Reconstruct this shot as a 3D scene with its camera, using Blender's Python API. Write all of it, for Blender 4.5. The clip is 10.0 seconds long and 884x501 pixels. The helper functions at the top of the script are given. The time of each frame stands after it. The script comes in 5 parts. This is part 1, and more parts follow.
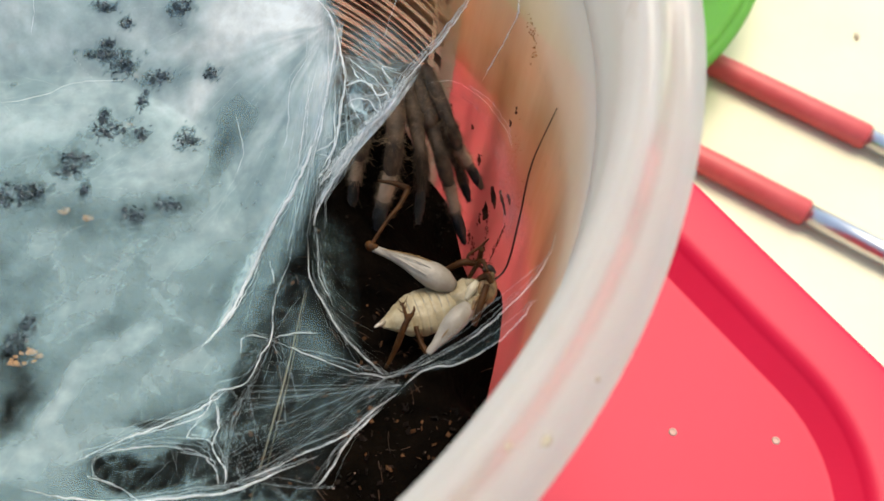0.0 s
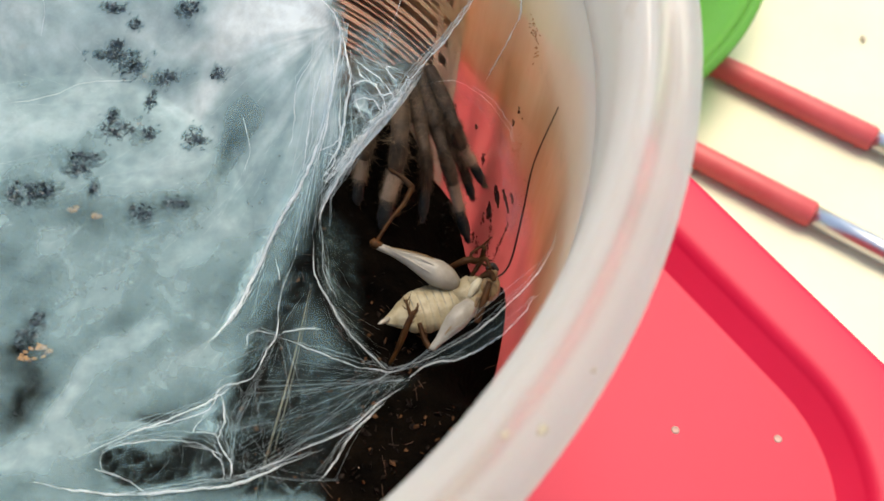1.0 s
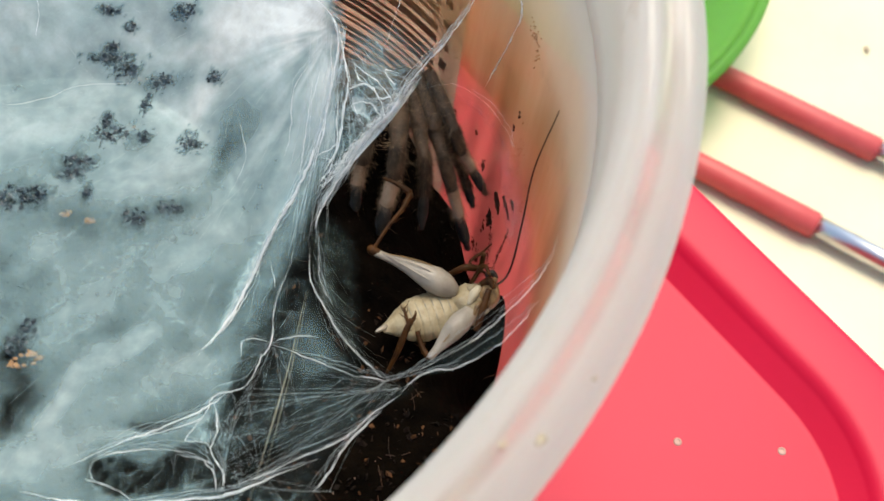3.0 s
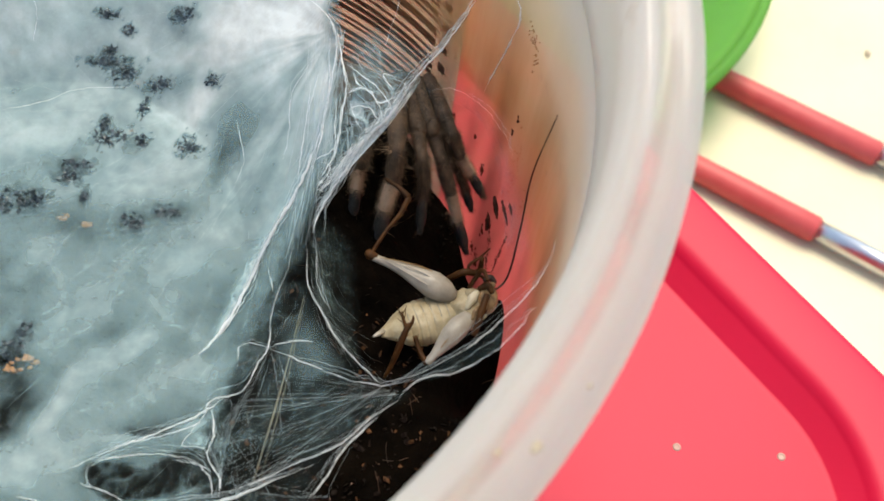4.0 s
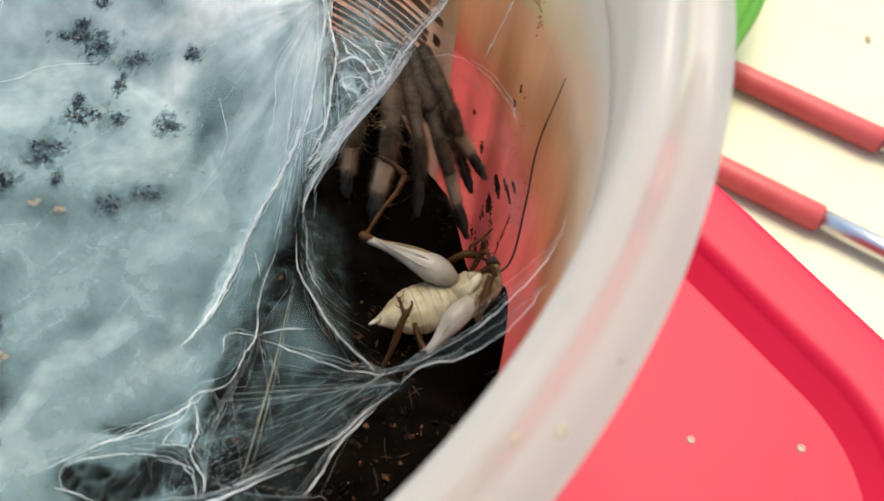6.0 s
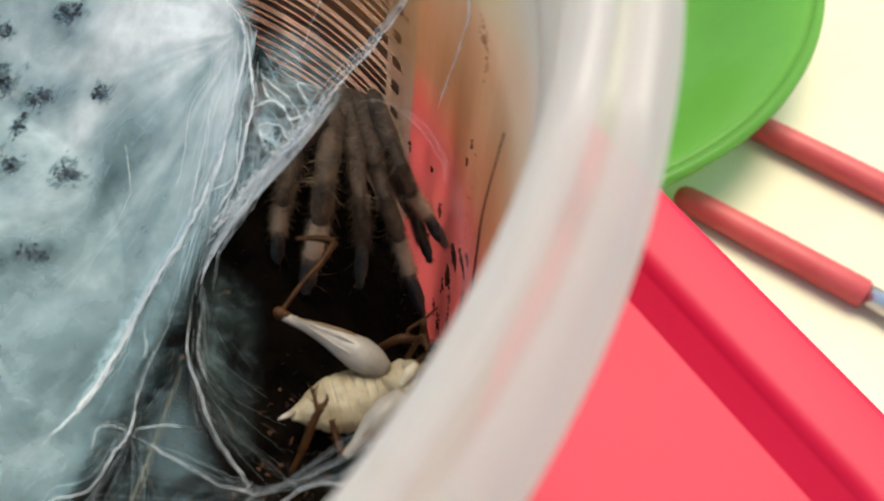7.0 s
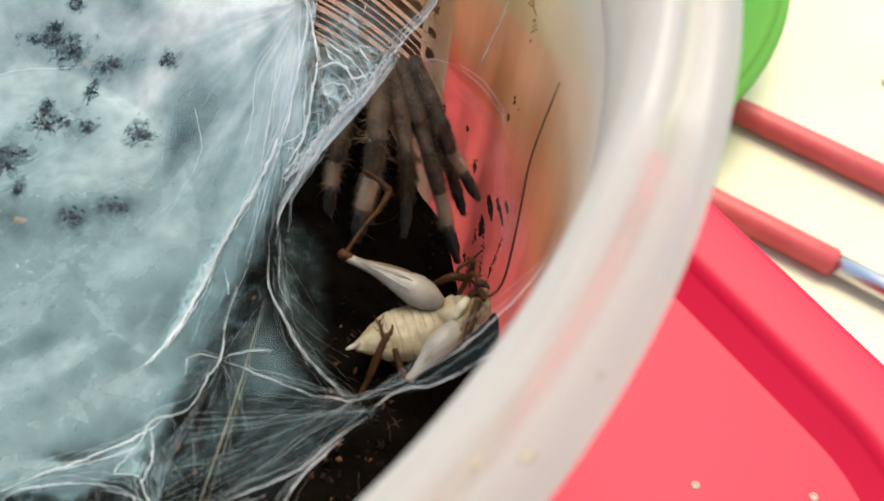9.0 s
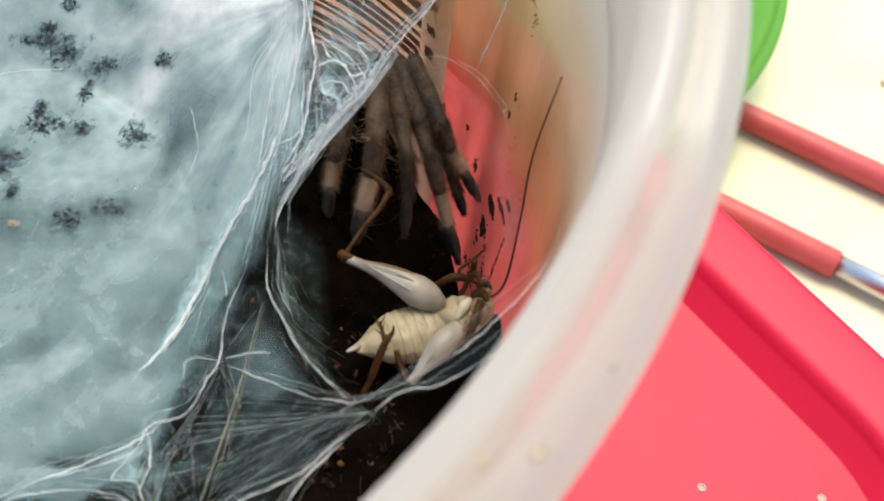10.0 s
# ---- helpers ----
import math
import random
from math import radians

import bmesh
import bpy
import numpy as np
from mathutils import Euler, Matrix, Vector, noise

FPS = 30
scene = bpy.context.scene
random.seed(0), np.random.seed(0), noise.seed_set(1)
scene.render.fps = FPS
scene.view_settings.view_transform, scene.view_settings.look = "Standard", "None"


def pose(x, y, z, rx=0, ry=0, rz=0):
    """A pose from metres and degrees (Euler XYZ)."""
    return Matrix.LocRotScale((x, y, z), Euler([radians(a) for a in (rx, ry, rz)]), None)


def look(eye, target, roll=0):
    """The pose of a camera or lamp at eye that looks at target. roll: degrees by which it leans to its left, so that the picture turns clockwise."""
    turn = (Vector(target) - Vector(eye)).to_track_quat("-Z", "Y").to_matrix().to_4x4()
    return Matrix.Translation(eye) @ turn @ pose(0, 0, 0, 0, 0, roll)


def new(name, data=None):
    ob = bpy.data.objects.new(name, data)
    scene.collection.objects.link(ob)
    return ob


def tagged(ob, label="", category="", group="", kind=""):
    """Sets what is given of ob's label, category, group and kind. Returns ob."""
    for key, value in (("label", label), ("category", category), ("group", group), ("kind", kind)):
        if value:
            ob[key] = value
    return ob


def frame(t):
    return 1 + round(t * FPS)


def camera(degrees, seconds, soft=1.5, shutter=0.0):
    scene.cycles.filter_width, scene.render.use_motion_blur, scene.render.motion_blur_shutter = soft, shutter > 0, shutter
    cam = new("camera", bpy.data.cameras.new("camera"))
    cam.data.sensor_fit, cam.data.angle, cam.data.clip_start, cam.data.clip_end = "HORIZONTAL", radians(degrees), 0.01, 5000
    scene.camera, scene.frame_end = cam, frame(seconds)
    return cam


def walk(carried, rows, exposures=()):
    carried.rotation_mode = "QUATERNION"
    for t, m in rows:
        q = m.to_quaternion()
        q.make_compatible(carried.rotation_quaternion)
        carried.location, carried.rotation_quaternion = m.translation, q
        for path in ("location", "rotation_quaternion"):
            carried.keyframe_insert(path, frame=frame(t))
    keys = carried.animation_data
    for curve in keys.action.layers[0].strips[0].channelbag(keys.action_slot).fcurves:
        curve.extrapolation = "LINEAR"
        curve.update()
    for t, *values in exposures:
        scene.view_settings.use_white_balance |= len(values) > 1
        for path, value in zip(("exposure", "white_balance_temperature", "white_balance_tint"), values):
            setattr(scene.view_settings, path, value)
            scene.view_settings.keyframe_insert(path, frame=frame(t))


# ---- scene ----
cam = camera(45.0, 10.0, 1.6)
cam.data.dof.use_dof, cam.data.dof.focus_distance, cam.data.dof.aperture_fstop = True, 0.155, 46
PATH = [
    (0, (0.0539, -0.0683, 0.3300), (0.0539, 0.0338, 0.1580), 3.23),
    (0.5, (0.0552, -0.0687, 0.3304), (0.0555, 0.0330, 0.1582), 3.71),
    (1, (0.0546, -0.0698, 0.3312), (0.0530, 0.0327, 0.1595), 2.55),
    (1.5, (0.0559, -0.0688, 0.3287), (0.0548, 0.0322, 0.1561), 3.00),
    (2, (0.0552, -0.0688, 0.3300), (0.0532, 0.0335, 0.1581), 2.96),
    (2.5, (0.0550, -0.0691, 0.3293), (0.0531, 0.0348, 0.1583), 2.64),
    (4, (0.0554, -0.0685, 0.3285), (0.0531, 0.0362, 0.1581), 2.61),
    (4.5, (0.0560, -0.0692, 0.3293), (0.0537, 0.0363, 0.1594), 2.59),
    (5, (0.0561, -0.0688, 0.3284), (0.0538, 0.0365, 0.1583), 2.39),
    (6.3, (0.0545, -0.0624, 0.3158), (0.0535, 0.0428, 0.1457), 2.27),
    (6.5, (0.0562, -0.0588, 0.3137), (0.0514, 0.0474, 0.1444), 1.26),
    (7, (0.0668, -0.0508, 0.3025), (0.0553, 0.0618, 0.1376), 0.04),
    (7.5, (0.0698, -0.0462, 0.2949), (0.0577, 0.0677, 0.1310), 0.53),
    (8, (0.0666, -0.0528, 0.3025), (0.0575, 0.0614, 0.1385), 1.43),
    (8.5, (0.0594, -0.0583, 0.3065), (0.0522, 0.0557, 0.1423), 0.69),
    (9, (0.0579, -0.0632, 0.3096), (0.0540, 0.0491, 0.1441), 2.24),
    (9.5, (0.0572, -0.0645, 0.3107), (0.0555, 0.0486, 0.1458), 2.65),
    (10, (0.0576, -0.0628, 0.3075), (0.0539, 0.0506, 0.1428), 1.84),
]
walk(cam, [(t, look(eye, target, roll)) for t, eye, target, roll in PATH], exposures=((0.0, 0.75, 7700, 6), (6.4, 0.75, 7700, 6), (7.0, 0.65, 7700, 6), (8.0, 0.63, 7700, 6), (8.6, 0.78, 7700, 6), (10.0, 0.84, 7700, 6)))

# world and sun: soft daylight from above, behind and to the right of the tub
world = bpy.data.worlds.new("sky")
scene.world = world
world.use_nodes = True
wn = world.node_tree
sky = wn.nodes.new("ShaderNodeTexSky")
sky.sky_type, sky.sun_disc = "NISHITA", False
SUN_EL, SUN_AZ = radians(68), radians(16)
sky.sun_elevation, sky.sun_rotation = SUN_EL, SUN_AZ
wn.links.new(sky.outputs[0], wn.nodes["Background"].inputs[0])
wn.nodes["Background"].inputs[1].default_value = 0.17
sun = new("sun", bpy.data.lights.new("sun", "SUN"))
sun.data.energy, sun.data.angle, sun.data.color = 2.1, radians(34), (1.0, 0.96, 0.88)
SUN_FROM = Vector((math.sin(SUN_AZ) * math.cos(SUN_EL), math.cos(SUN_AZ) * math.cos(SUN_EL), math.sin(SUN_EL)))
sun.matrix_world = look(SUN_FROM * 3, (0, 0, 0.2))


# ---- materials ----
def material(name):
    m = bpy.data.materials.new(name)
    m.use_nodes = True
    nt = m.node_tree
    return m, nt, nt.nodes["Principled BSDF"], nt.nodes["Material Output"]


def noise_tex(nt, scale, detail=6.0, rough=0.6, stretch=(1, 1, 1)):
    co = nt.nodes.new("ShaderNodeTexCoord")
    mp = nt.nodes.new("ShaderNodeMapping")
    mp.inputs["Scale"].default_value = stretch
    tx = nt.nodes.new("ShaderNodeTexNoise")
    tx.inputs["Scale"].default_value, tx.inputs["Detail"].default_value, tx.inputs["Roughness"].default_value = scale, detail, rough
    nt.links.new(co.outputs["Object"], mp.inputs["Vector"])
    nt.links.new(mp.outputs["Vector"], tx.inputs["Vector"])
    return tx.outputs["Fac"]


def ramp(nt, fac, stops):
    r = nt.nodes.new("ShaderNodeValToRGB")
    while len(r.color_ramp.elements) < len(stops):
        r.color_ramp.elements.new(0.5)
    for el, (pos, col) in zip(r.color_ramp.elements, stops):
        el.position, el.color = pos, (*col, 1)
    nt.links.new(fac, r.inputs[0])
    return r.outputs[0]


def bump(nt, bsdf, fac, strength, dist):
    b = nt.nodes.new("ShaderNodeBump")
    b.inputs["Strength"].default_value, b.inputs["Distance"].default_value = strength, dist
    nt.links.new(fac, b.inputs["Height"])
    nt.links.new(b.outputs[0], bsdf.inputs["Normal"])


def surface(name, dark, light, scale, rough=0.5, relief=0.0, fine=None, metal=0.0, stretch=(1, 1, 1), spec=0.5):
    """A surface whose colour wanders between two tones, with a finer relief."""
    m, nt, b, _ = material(name)
    n = noise_tex(nt, scale, stretch=stretch)
    nt.links.new(ramp(nt, n, [(0.3, dark), (0.7, light)]), b.inputs["Base Color"])
    b.inputs["Roughness"].default_value, b.inputs["Metallic"].default_value = rough, metal
    b.inputs["Specular IOR Level"].default_value = spec
    if relief:
        bump(nt, b, noise_tex(nt, fine or scale * 6, stretch=stretch), 0.6, relief)
    return m


def see_through(name, colour, clear, gloss=0.12, rough=0.25, translucent=0.5, noise_scale=60, vary=0.1, stain=None, haze=None, tint=(0.97, 0.96, 0.94), dirt=None, rings=False):
    """Milky plastic: part clear, part scattering (front and through), with a gloss over it."""
    m, nt, b, out = material(name)
    nt.nodes.remove(b)
    new_node, link = nt.nodes.new, nt.links.new
    dif, tra, tp, gl = (new_node("ShaderNodeBsdf" + k) for k in ("Diffuse", "Translucent", "Transparent", "Glossy"))
    col = ramp(nt, noise_tex(nt, noise_scale), [(0.3, tuple(c * (1 - vary) for c in colour)), (0.7, colour)])
    for s in (dif, tra):
        link(col, s.inputs["Color"])
    tp.inputs[0].default_value = (*tint, 1)
    gl.inputs["Roughness"].default_value = rough
    m1, m2, m3 = (new_node("ShaderNodeMixShader") for _ in range(3))
    m1.inputs[0].default_value = translucent
    link(dif.outputs[0], m1.inputs[1]), link(tra.outputs[0], m1.inputs[2])
    if haze:
        # a dried film over the clear plastic: it begins at an uneven waterline and thickens upwards
        co, sx, wave = new_node("ShaderNodeTexCoord"), new_node("ShaderNodeSeparateXYZ"), new_node("ShaderNodeMath")
        link(co.outputs["Object"], sx.inputs[0])
        wave.operation, wave.inputs[1].default_value = "MULTIPLY_ADD", 0.012
        link(noise_tex(nt, 38, 5, 0.6), wave.inputs[0])
        link(sx.outputs["Z"], wave.inputs[2])
        mr = new_node("ShaderNodeMapRange")
        link(wave.outputs[0], mr.inputs["Value"])
        for k, v in (("From Min", haze[0] + 0.006), ("From Max", haze[1] + 0.006)):
            mr.inputs[k].default_value = v
        film = ramp(nt, mr.outputs[0], [(0.0, (0.87,) * 3), (0.10, (0.78,) * 3), (0.22, (0.50,) * 3), (0.55, (0.30,) * 3), (1.0, (0.12,) * 3)])
        wob = new_node("ShaderNodeMath")
        wob.operation, wob.inputs[1].default_value = "MULTIPLY_ADD", 0.10
        link(noise_tex(nt, 90, 8, 0.7, (1, 1, 0.3)), wob.inputs[0])
        link(film, wob.inputs[2])
        # the brown stain hangs in streaks over the waterline and pales out above
        fade = ramp(nt, mr.outputs[0], [(0.0, (0.35,) * 3), (0.08, (1.0,) * 3), (0.40, (0.95,) * 3), (0.72, (0.40,) * 3), (1.0, (0.06,) * 3)])
        streaks = ramp(nt, noise_tex(nt, 130, 8, 0.7, (1, 1, 0.16)), [(0.28, (0.45,) * 3), (0.62, (1.0,) * 3)])
        amt, pale = new_node("ShaderNodeMath"), new_node("ShaderNodeMixRGB")
        amt.operation = "MULTIPLY"
        link(fade, amt.inputs[0]), link(streaks, amt.inputs[1])
        link(amt.outputs[0], pale.inputs[0])
        pale.inputs[1].default_value, pale.inputs[2].default_value = (*colour, 1), (*stain[0], 1)
        for s in (dif, tra):
            link(pale.outputs[0], s.inputs["Color"])
    cl = wob.outputs[0] if haze else ramp(nt, noise_tex(nt, noise_scale * 0.7), [(0.3, (clear - vary,) * 3), (0.7, (clear + vary,) * 3)])
    if rings:
        # the plastic thins out in the grooves between the ridges of the rim, and is smudged in places
        co, flat, far = new_node("ShaderNodeTexCoord"), new_node("ShaderNodeVectorMath"), new_node("ShaderNodeVectorMath")
        flat.operation, far.operation = "MULTIPLY", "LENGTH"
        flat.inputs[1].default_value = (1, 1, 0)
        link(co.outputs["Object"], flat.inputs[0])
        link(flat.outputs["Vector"], far.inputs[0])
        mr = new_node("ShaderNodeMapRange")
        link(far.outputs["Value"], mr.inputs["Value"])
        mr.inputs["From Min"].default_value, mr.inputs["From Max"].default_value = 0.0680, 0.0765
        cl = ramp(nt, mr.outputs[0], [(0.0, (0.08,) * 3), (0.10, (0.10,) * 3), (0.26, (0.06,) * 3), (0.44, (0.10,) * 3), (0.50, (0.46,) * 3), (0.58, (0.42,) * 3), (0.66, (0.16,) * 3), (0.86, (0.24,) * 3), (1.0, (0.34,) * 3)])
        smudge = new_node("ShaderNodeMixRGB")
        link(ramp(nt, noise_tex(nt, 120, 3, 0.5), [(0.68, (0, 0, 0)), (0.76, (0.5,) * 3)]), smudge.inputs[0])
        link(col, smudge.inputs[1])
        smudge.inputs[2].default_value = (0.42, 0.33, 0.22, 1)
        for s in (dif, tra):
            link(smudge.outputs[0], s.inputs["Color"])
    link(cl, m2.inputs[0])
    link(m1.outputs[0], m2.inputs[1]), link(tp.outputs[0], m2.inputs[2])
    if dirt:
        # dried splashes and streaks: dark patches with ragged edges
        md, dd = new_node("ShaderNodeMixShader"), new_node("ShaderNodeBsdfDiffuse")
        dd.inputs["Color"].default_value = (*dirt, 1)
        spots = ramp(nt, noise_tex(nt, 210, 9, 0.72), [(0.585, (0, 0, 0)), (0.66, (0.85,) * 3)])
        streak = ramp(nt, noise_tex(nt, 120, 6, 0.6, (1, 1, 0.12)), [(0.40, (0.10,) * 3), (0.70, (0.85,) * 3)])
        low = new_node("ShaderNodeMapRange")
        link(sx.outputs["Z"], low.inputs["Value"])
        for k, v in (("From Min", 0.036), ("From Max", 0.082), ("To Min", 0.85), ("To Max", 0.04)):
            low.inputs[k].default_value = v
        su, pr = new_node("ShaderNodeMath"), new_node("ShaderNodeMath")
        su.operation, pr.operation = "MAXIMUM", "MULTIPLY"
        link(spots, su.inputs[0]), link(streak, su.inputs[1])
        link(su.outputs[0], pr.inputs[0]), link(low.outputs[0], pr.inputs[1])
        link(pr.outputs[0], md.inputs[0])
        link(m2.outputs[0], md.inputs[1]), link(dd.outputs[0], md.inputs[2])
        m2 = md
    fr = new_node("ShaderNodeFresnel")
    fr.inputs[0].default_value = 1.45
    mt = new_node("ShaderNodeMath")
    mt.operation, mt.inputs[1].default_value = "MULTIPLY", gloss * 8
    link(fr.outputs[0], mt.inputs[0])
    mt.use_clamp = True
    link(mt.outputs[0], m3.inputs[0])
    link(m2.outputs[0], m3.inputs[1]), link(gl.outputs[0], m3.inputs[2])
    link(m3.outputs[0], out.inputs["Surface"])
    return m


def silk(name, colour, cover, scale, stretch=(1, 1, 1), by_attr=False, lo=0.35, hi=0.65, sheen=0.0, through_light=0.2):
    """Spun silk: a veil whose cover follows the web's own thickness and fibre noise."""
    m, nt, b, out = material(name)
    nt.nodes.remove(b)
    new_node, link = nt.nodes.new, nt.links.new
    dif, tra, tp = (new_node("ShaderNodeBsdf" + k) for k in ("Diffuse", "Translucent", "Transparent"))
    for s in (dif, tra):
        s.inputs["Color"].default_value = (*colour, 1)
    m1, m2 = new_node("ShaderNodeMixShader"), new_node("ShaderNodeMixShader")
    m1.inputs[0].default_value = through_light
    link(dif.outputs[0], m1.inputs[1]), link(tra.outputs[0], m1.inputs[2])
    body = m1
    if sheen:
        gl, body = new_node("ShaderNodeBsdfGlossy"), new_node("ShaderNodeMixShader")
        gl.inputs["Roughness"].default_value, body.inputs[0].default_value = 0.45, sheen
        link(m1.outputs[0], body.inputs[1]), link(gl.outputs[0], body.inputs[2])
    link(tp.outputs[0], m2.inputs[1]), link(body.outputs[0], m2.inputs[2])
    if by_attr:
        at = new_node("ShaderNodeAttribute")
        at.attribute_name = "thickness"
        big = ramp(nt, noise_tex(nt, scale, 8, 0.62, stretch), [(lo, (0.72,) * 3), (hi, (1.15,) * 3)])
        fine = ramp(nt, noise_tex(nt, scale * 7, 5, 0.7, stretch), [(0.3, (0.86,) * 3), (0.7, (1.07,) * 3)])
        a, c = new_node("ShaderNodeMath"), new_node("ShaderNodeMath")
        a.operation = c.operation = "MULTIPLY"
        # a thin veil scatters blue, a thick one white
        tone = ramp(nt, at.outputs["Fac"], [(0.20, tuple(c * k for c, k in zip(colour, (0.60, 0.88, 0.94)))), (0.80, colour)])
        link(tone, dif.inputs["Color"]), link(tone, tra.inputs["Color"])
        link(at.outputs["Fac"], a.inputs[0]), link(big, a.inputs[1])
        link(a.outputs[0], c.inputs[0]), link(fine, c.inputs[1])
        c.use_clamp = True
        link(c.outputs[0], m2.inputs[0])
    else:
        m2.inputs[0].default_value = cover
    link(m2.outputs[0], out.inputs["Surface"])
    return m


M_TABLE = surface("cream_laminate", (0.655, 0.595, 0.405), (0.705, 0.655, 0.465), 22, 0.45, 0.0003, 90)
M_GROUND = surface("paving", (0.22, 0.21, 0.2), (0.34, 0.33, 0.31), 3, 0.9, 0.004, 30)
M_WOOD = surface("table_leg_wood", (0.30, 0.2, 0.12), (0.42, 0.3, 0.18), 12, 0.6)
M_RED = surface("red_plastic", (0.57, 0.003, 0.036), (0.61, 0.004, 0.043), 30, 0.5, 0.00004, 600, spec=0.36)
M_SLEEVE = surface("red_rubber", (0.52, 0.058, 0.060), (0.62, 0.098, 0.098), 60, 0.5, 0.0003, 300)
M_STEEL = surface("steel", (0.55, 0.55, 0.56), (0.68, 0.68, 0.7), 80, 0.28, metal=1.0)
M_GREEN = see_through("green_plastic", (0.205, 0.52, 0.10), 0.27, 0.05, 0.22, 0.45, 25, 0.06, tint=(0.62, 0.95, 0.52))
M_BURR = surface("punched_edge", (0.42, 0.22, 0.18), (0.60, 0.40, 0.32), 200, 0.5)
M_WALL = see_through("milky_wall", (0.76, 0.68, 0.55), 0.0, 0.03, 0.35, 0.9, 40, 0.04, ((0.60, 0.34, 0.12), 1.0), haze=(0.046, 0.088), tint=(0.965, 0.885, 0.80), dirt=(0.06, 0.024, 0.012))
M_RIM = see_through("milky_rim", (0.80, 0.79, 0.77), 0.32, 0.014, 0.45, 0.82, 50, 0.04, rings=True)
M_LABEL = see_through("label_film", (0.97, 0.88, 0.80), 0.40, 0.02, 0.5, 0.95, 60, 0.05)
M_INK = surface("brown_ink", (0.24, 0.085, 0.065), (0.40, 0.18, 0.14), 300, 0.6)
# dark coir, its tone pushed to near-black to carry the tub's inner shade
M_SOIL = surface("dark_coir", (0.00096, 0.00072, 0.00056), (0.0056, 0.0036, 0.0024), 220, 0.85, 0.0012, 700, spec=0.02)
M_COIR = surface("coir_flakes", (0.012, 0.006, 0.003), (0.15, 0.065, 0.028), 600, 0.7, spec=0.15)
# crumbs darkened past their own brown to hold the hollow's shade
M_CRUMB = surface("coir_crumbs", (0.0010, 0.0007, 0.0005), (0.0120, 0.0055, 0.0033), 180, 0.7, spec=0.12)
M_FIBRE = surface("coir_fibre", (0.02, 0.009, 0.005), (0.09, 0.036, 0.016), 300, 0.7)
M_CLOD = surface("wet_clod", (0.012, 0.019, 0.027), (0.075, 0.105, 0.130), 900, 0.07, 0.0006, 900)
M_RUST = surface("brown_husk", (0.14, 0.055, 0.02), (0.42, 0.22, 0.09), 900, 0.7)
M_SHEET = silk("silk_sheet", (0.88, 0.95, 0.98), 0.8, 75, (1, 1, 1), True, 0.32, 0.68)
M_VEIL = silk("silk_veil", (0.88, 0.95, 0.98), 0.5, 110, (1.6, 0.7, 1), True, 0.38, 0.7)
M_STRAND = silk("silk_strand", (0.93, 0.97, 1.0), 1.0, 100, sheen=0.10, through_light=0.5)
M_THREAD = silk("silk_thread", (0.78, 0.90, 0.97), 0.62, 100, sheen=0.10, through_light=0.5)
M_STRAW = surface("straw", (0.13, 0.125, 0.09), (0.26, 0.245, 0.18), 200, 0.7)
M_SPIDER = surface("spider_brown", (0.028, 0.0165, 0.0105), (0.125, 0.078, 0.050), 500, 0.7, 0.0003, 1500)
M_PAD = surface("spider_pale_band", (0.52, 0.36, 0.25), (0.74, 0.53, 0.39), 500, 0.8, 0.0003, 1500)
M_TARSUS = surface("spider_dark_tip", (0.014, 0.0135, 0.0135), (0.048, 0.045, 0.043), 600, 0.55, 0.0003, 1500)
M_HAIR = surface("spider_hair", (0.12, 0.075, 0.045), (0.40, 0.28, 0.18), 600, 0.7)
M_BELLY = surface("cricket_belly", (0.27, 0.205, 0.11), (0.53, 0.46, 0.325), 350, 0.45, 0.0003, 900)
M_PLATE = surface("cricket_plate", (0.5412, 0.4592, 0.3116), (0.656, 0.5904, 0.4592), 300, 0.4, 0.0002, 900)
M_SEAM = surface("belly_seam", (0.20, 0.19, 0.16), (0.34, 0.32, 0.27), 700, 0.5)
M_FEMUR = surface("cricket_femur", (0.27, 0.24, 0.205), (0.46, 0.42, 0.37), 300, 0.4, 0.0002, 900)
M_HEAD = surface("cricket_head", (0.075, 0.036, 0.013), (0.34, 0.22, 0.11), 900, 0.35, 0.0002, 1400)
M_TAN = surface("cricket_tan", (0.208, 0.12, 0.048), (0.36, 0.24, 0.112), 400, 0.45, 0.0002, 900)
M_BROWN = surface("cricket_brown", (0.020, 0.007, 0.002), (0.078, 0.030, 0.007), 500, 0.55, spec=0.2)
M_DARK = surface("antenna_dark", (0.012, 0.006, 0.004), (0.03, 0.016, 0.01), 400, 0.5)
M_FLECK = surface("brown_fleck", (0.12, 0.045, 0.016), (0.32, 0.15, 0.06), 700, 0.8)
M_SMEAR = surface("dried_smear", (0.02, 0.008, 0.005), (0.10, 0.04, 0.018), 700, 0.8)


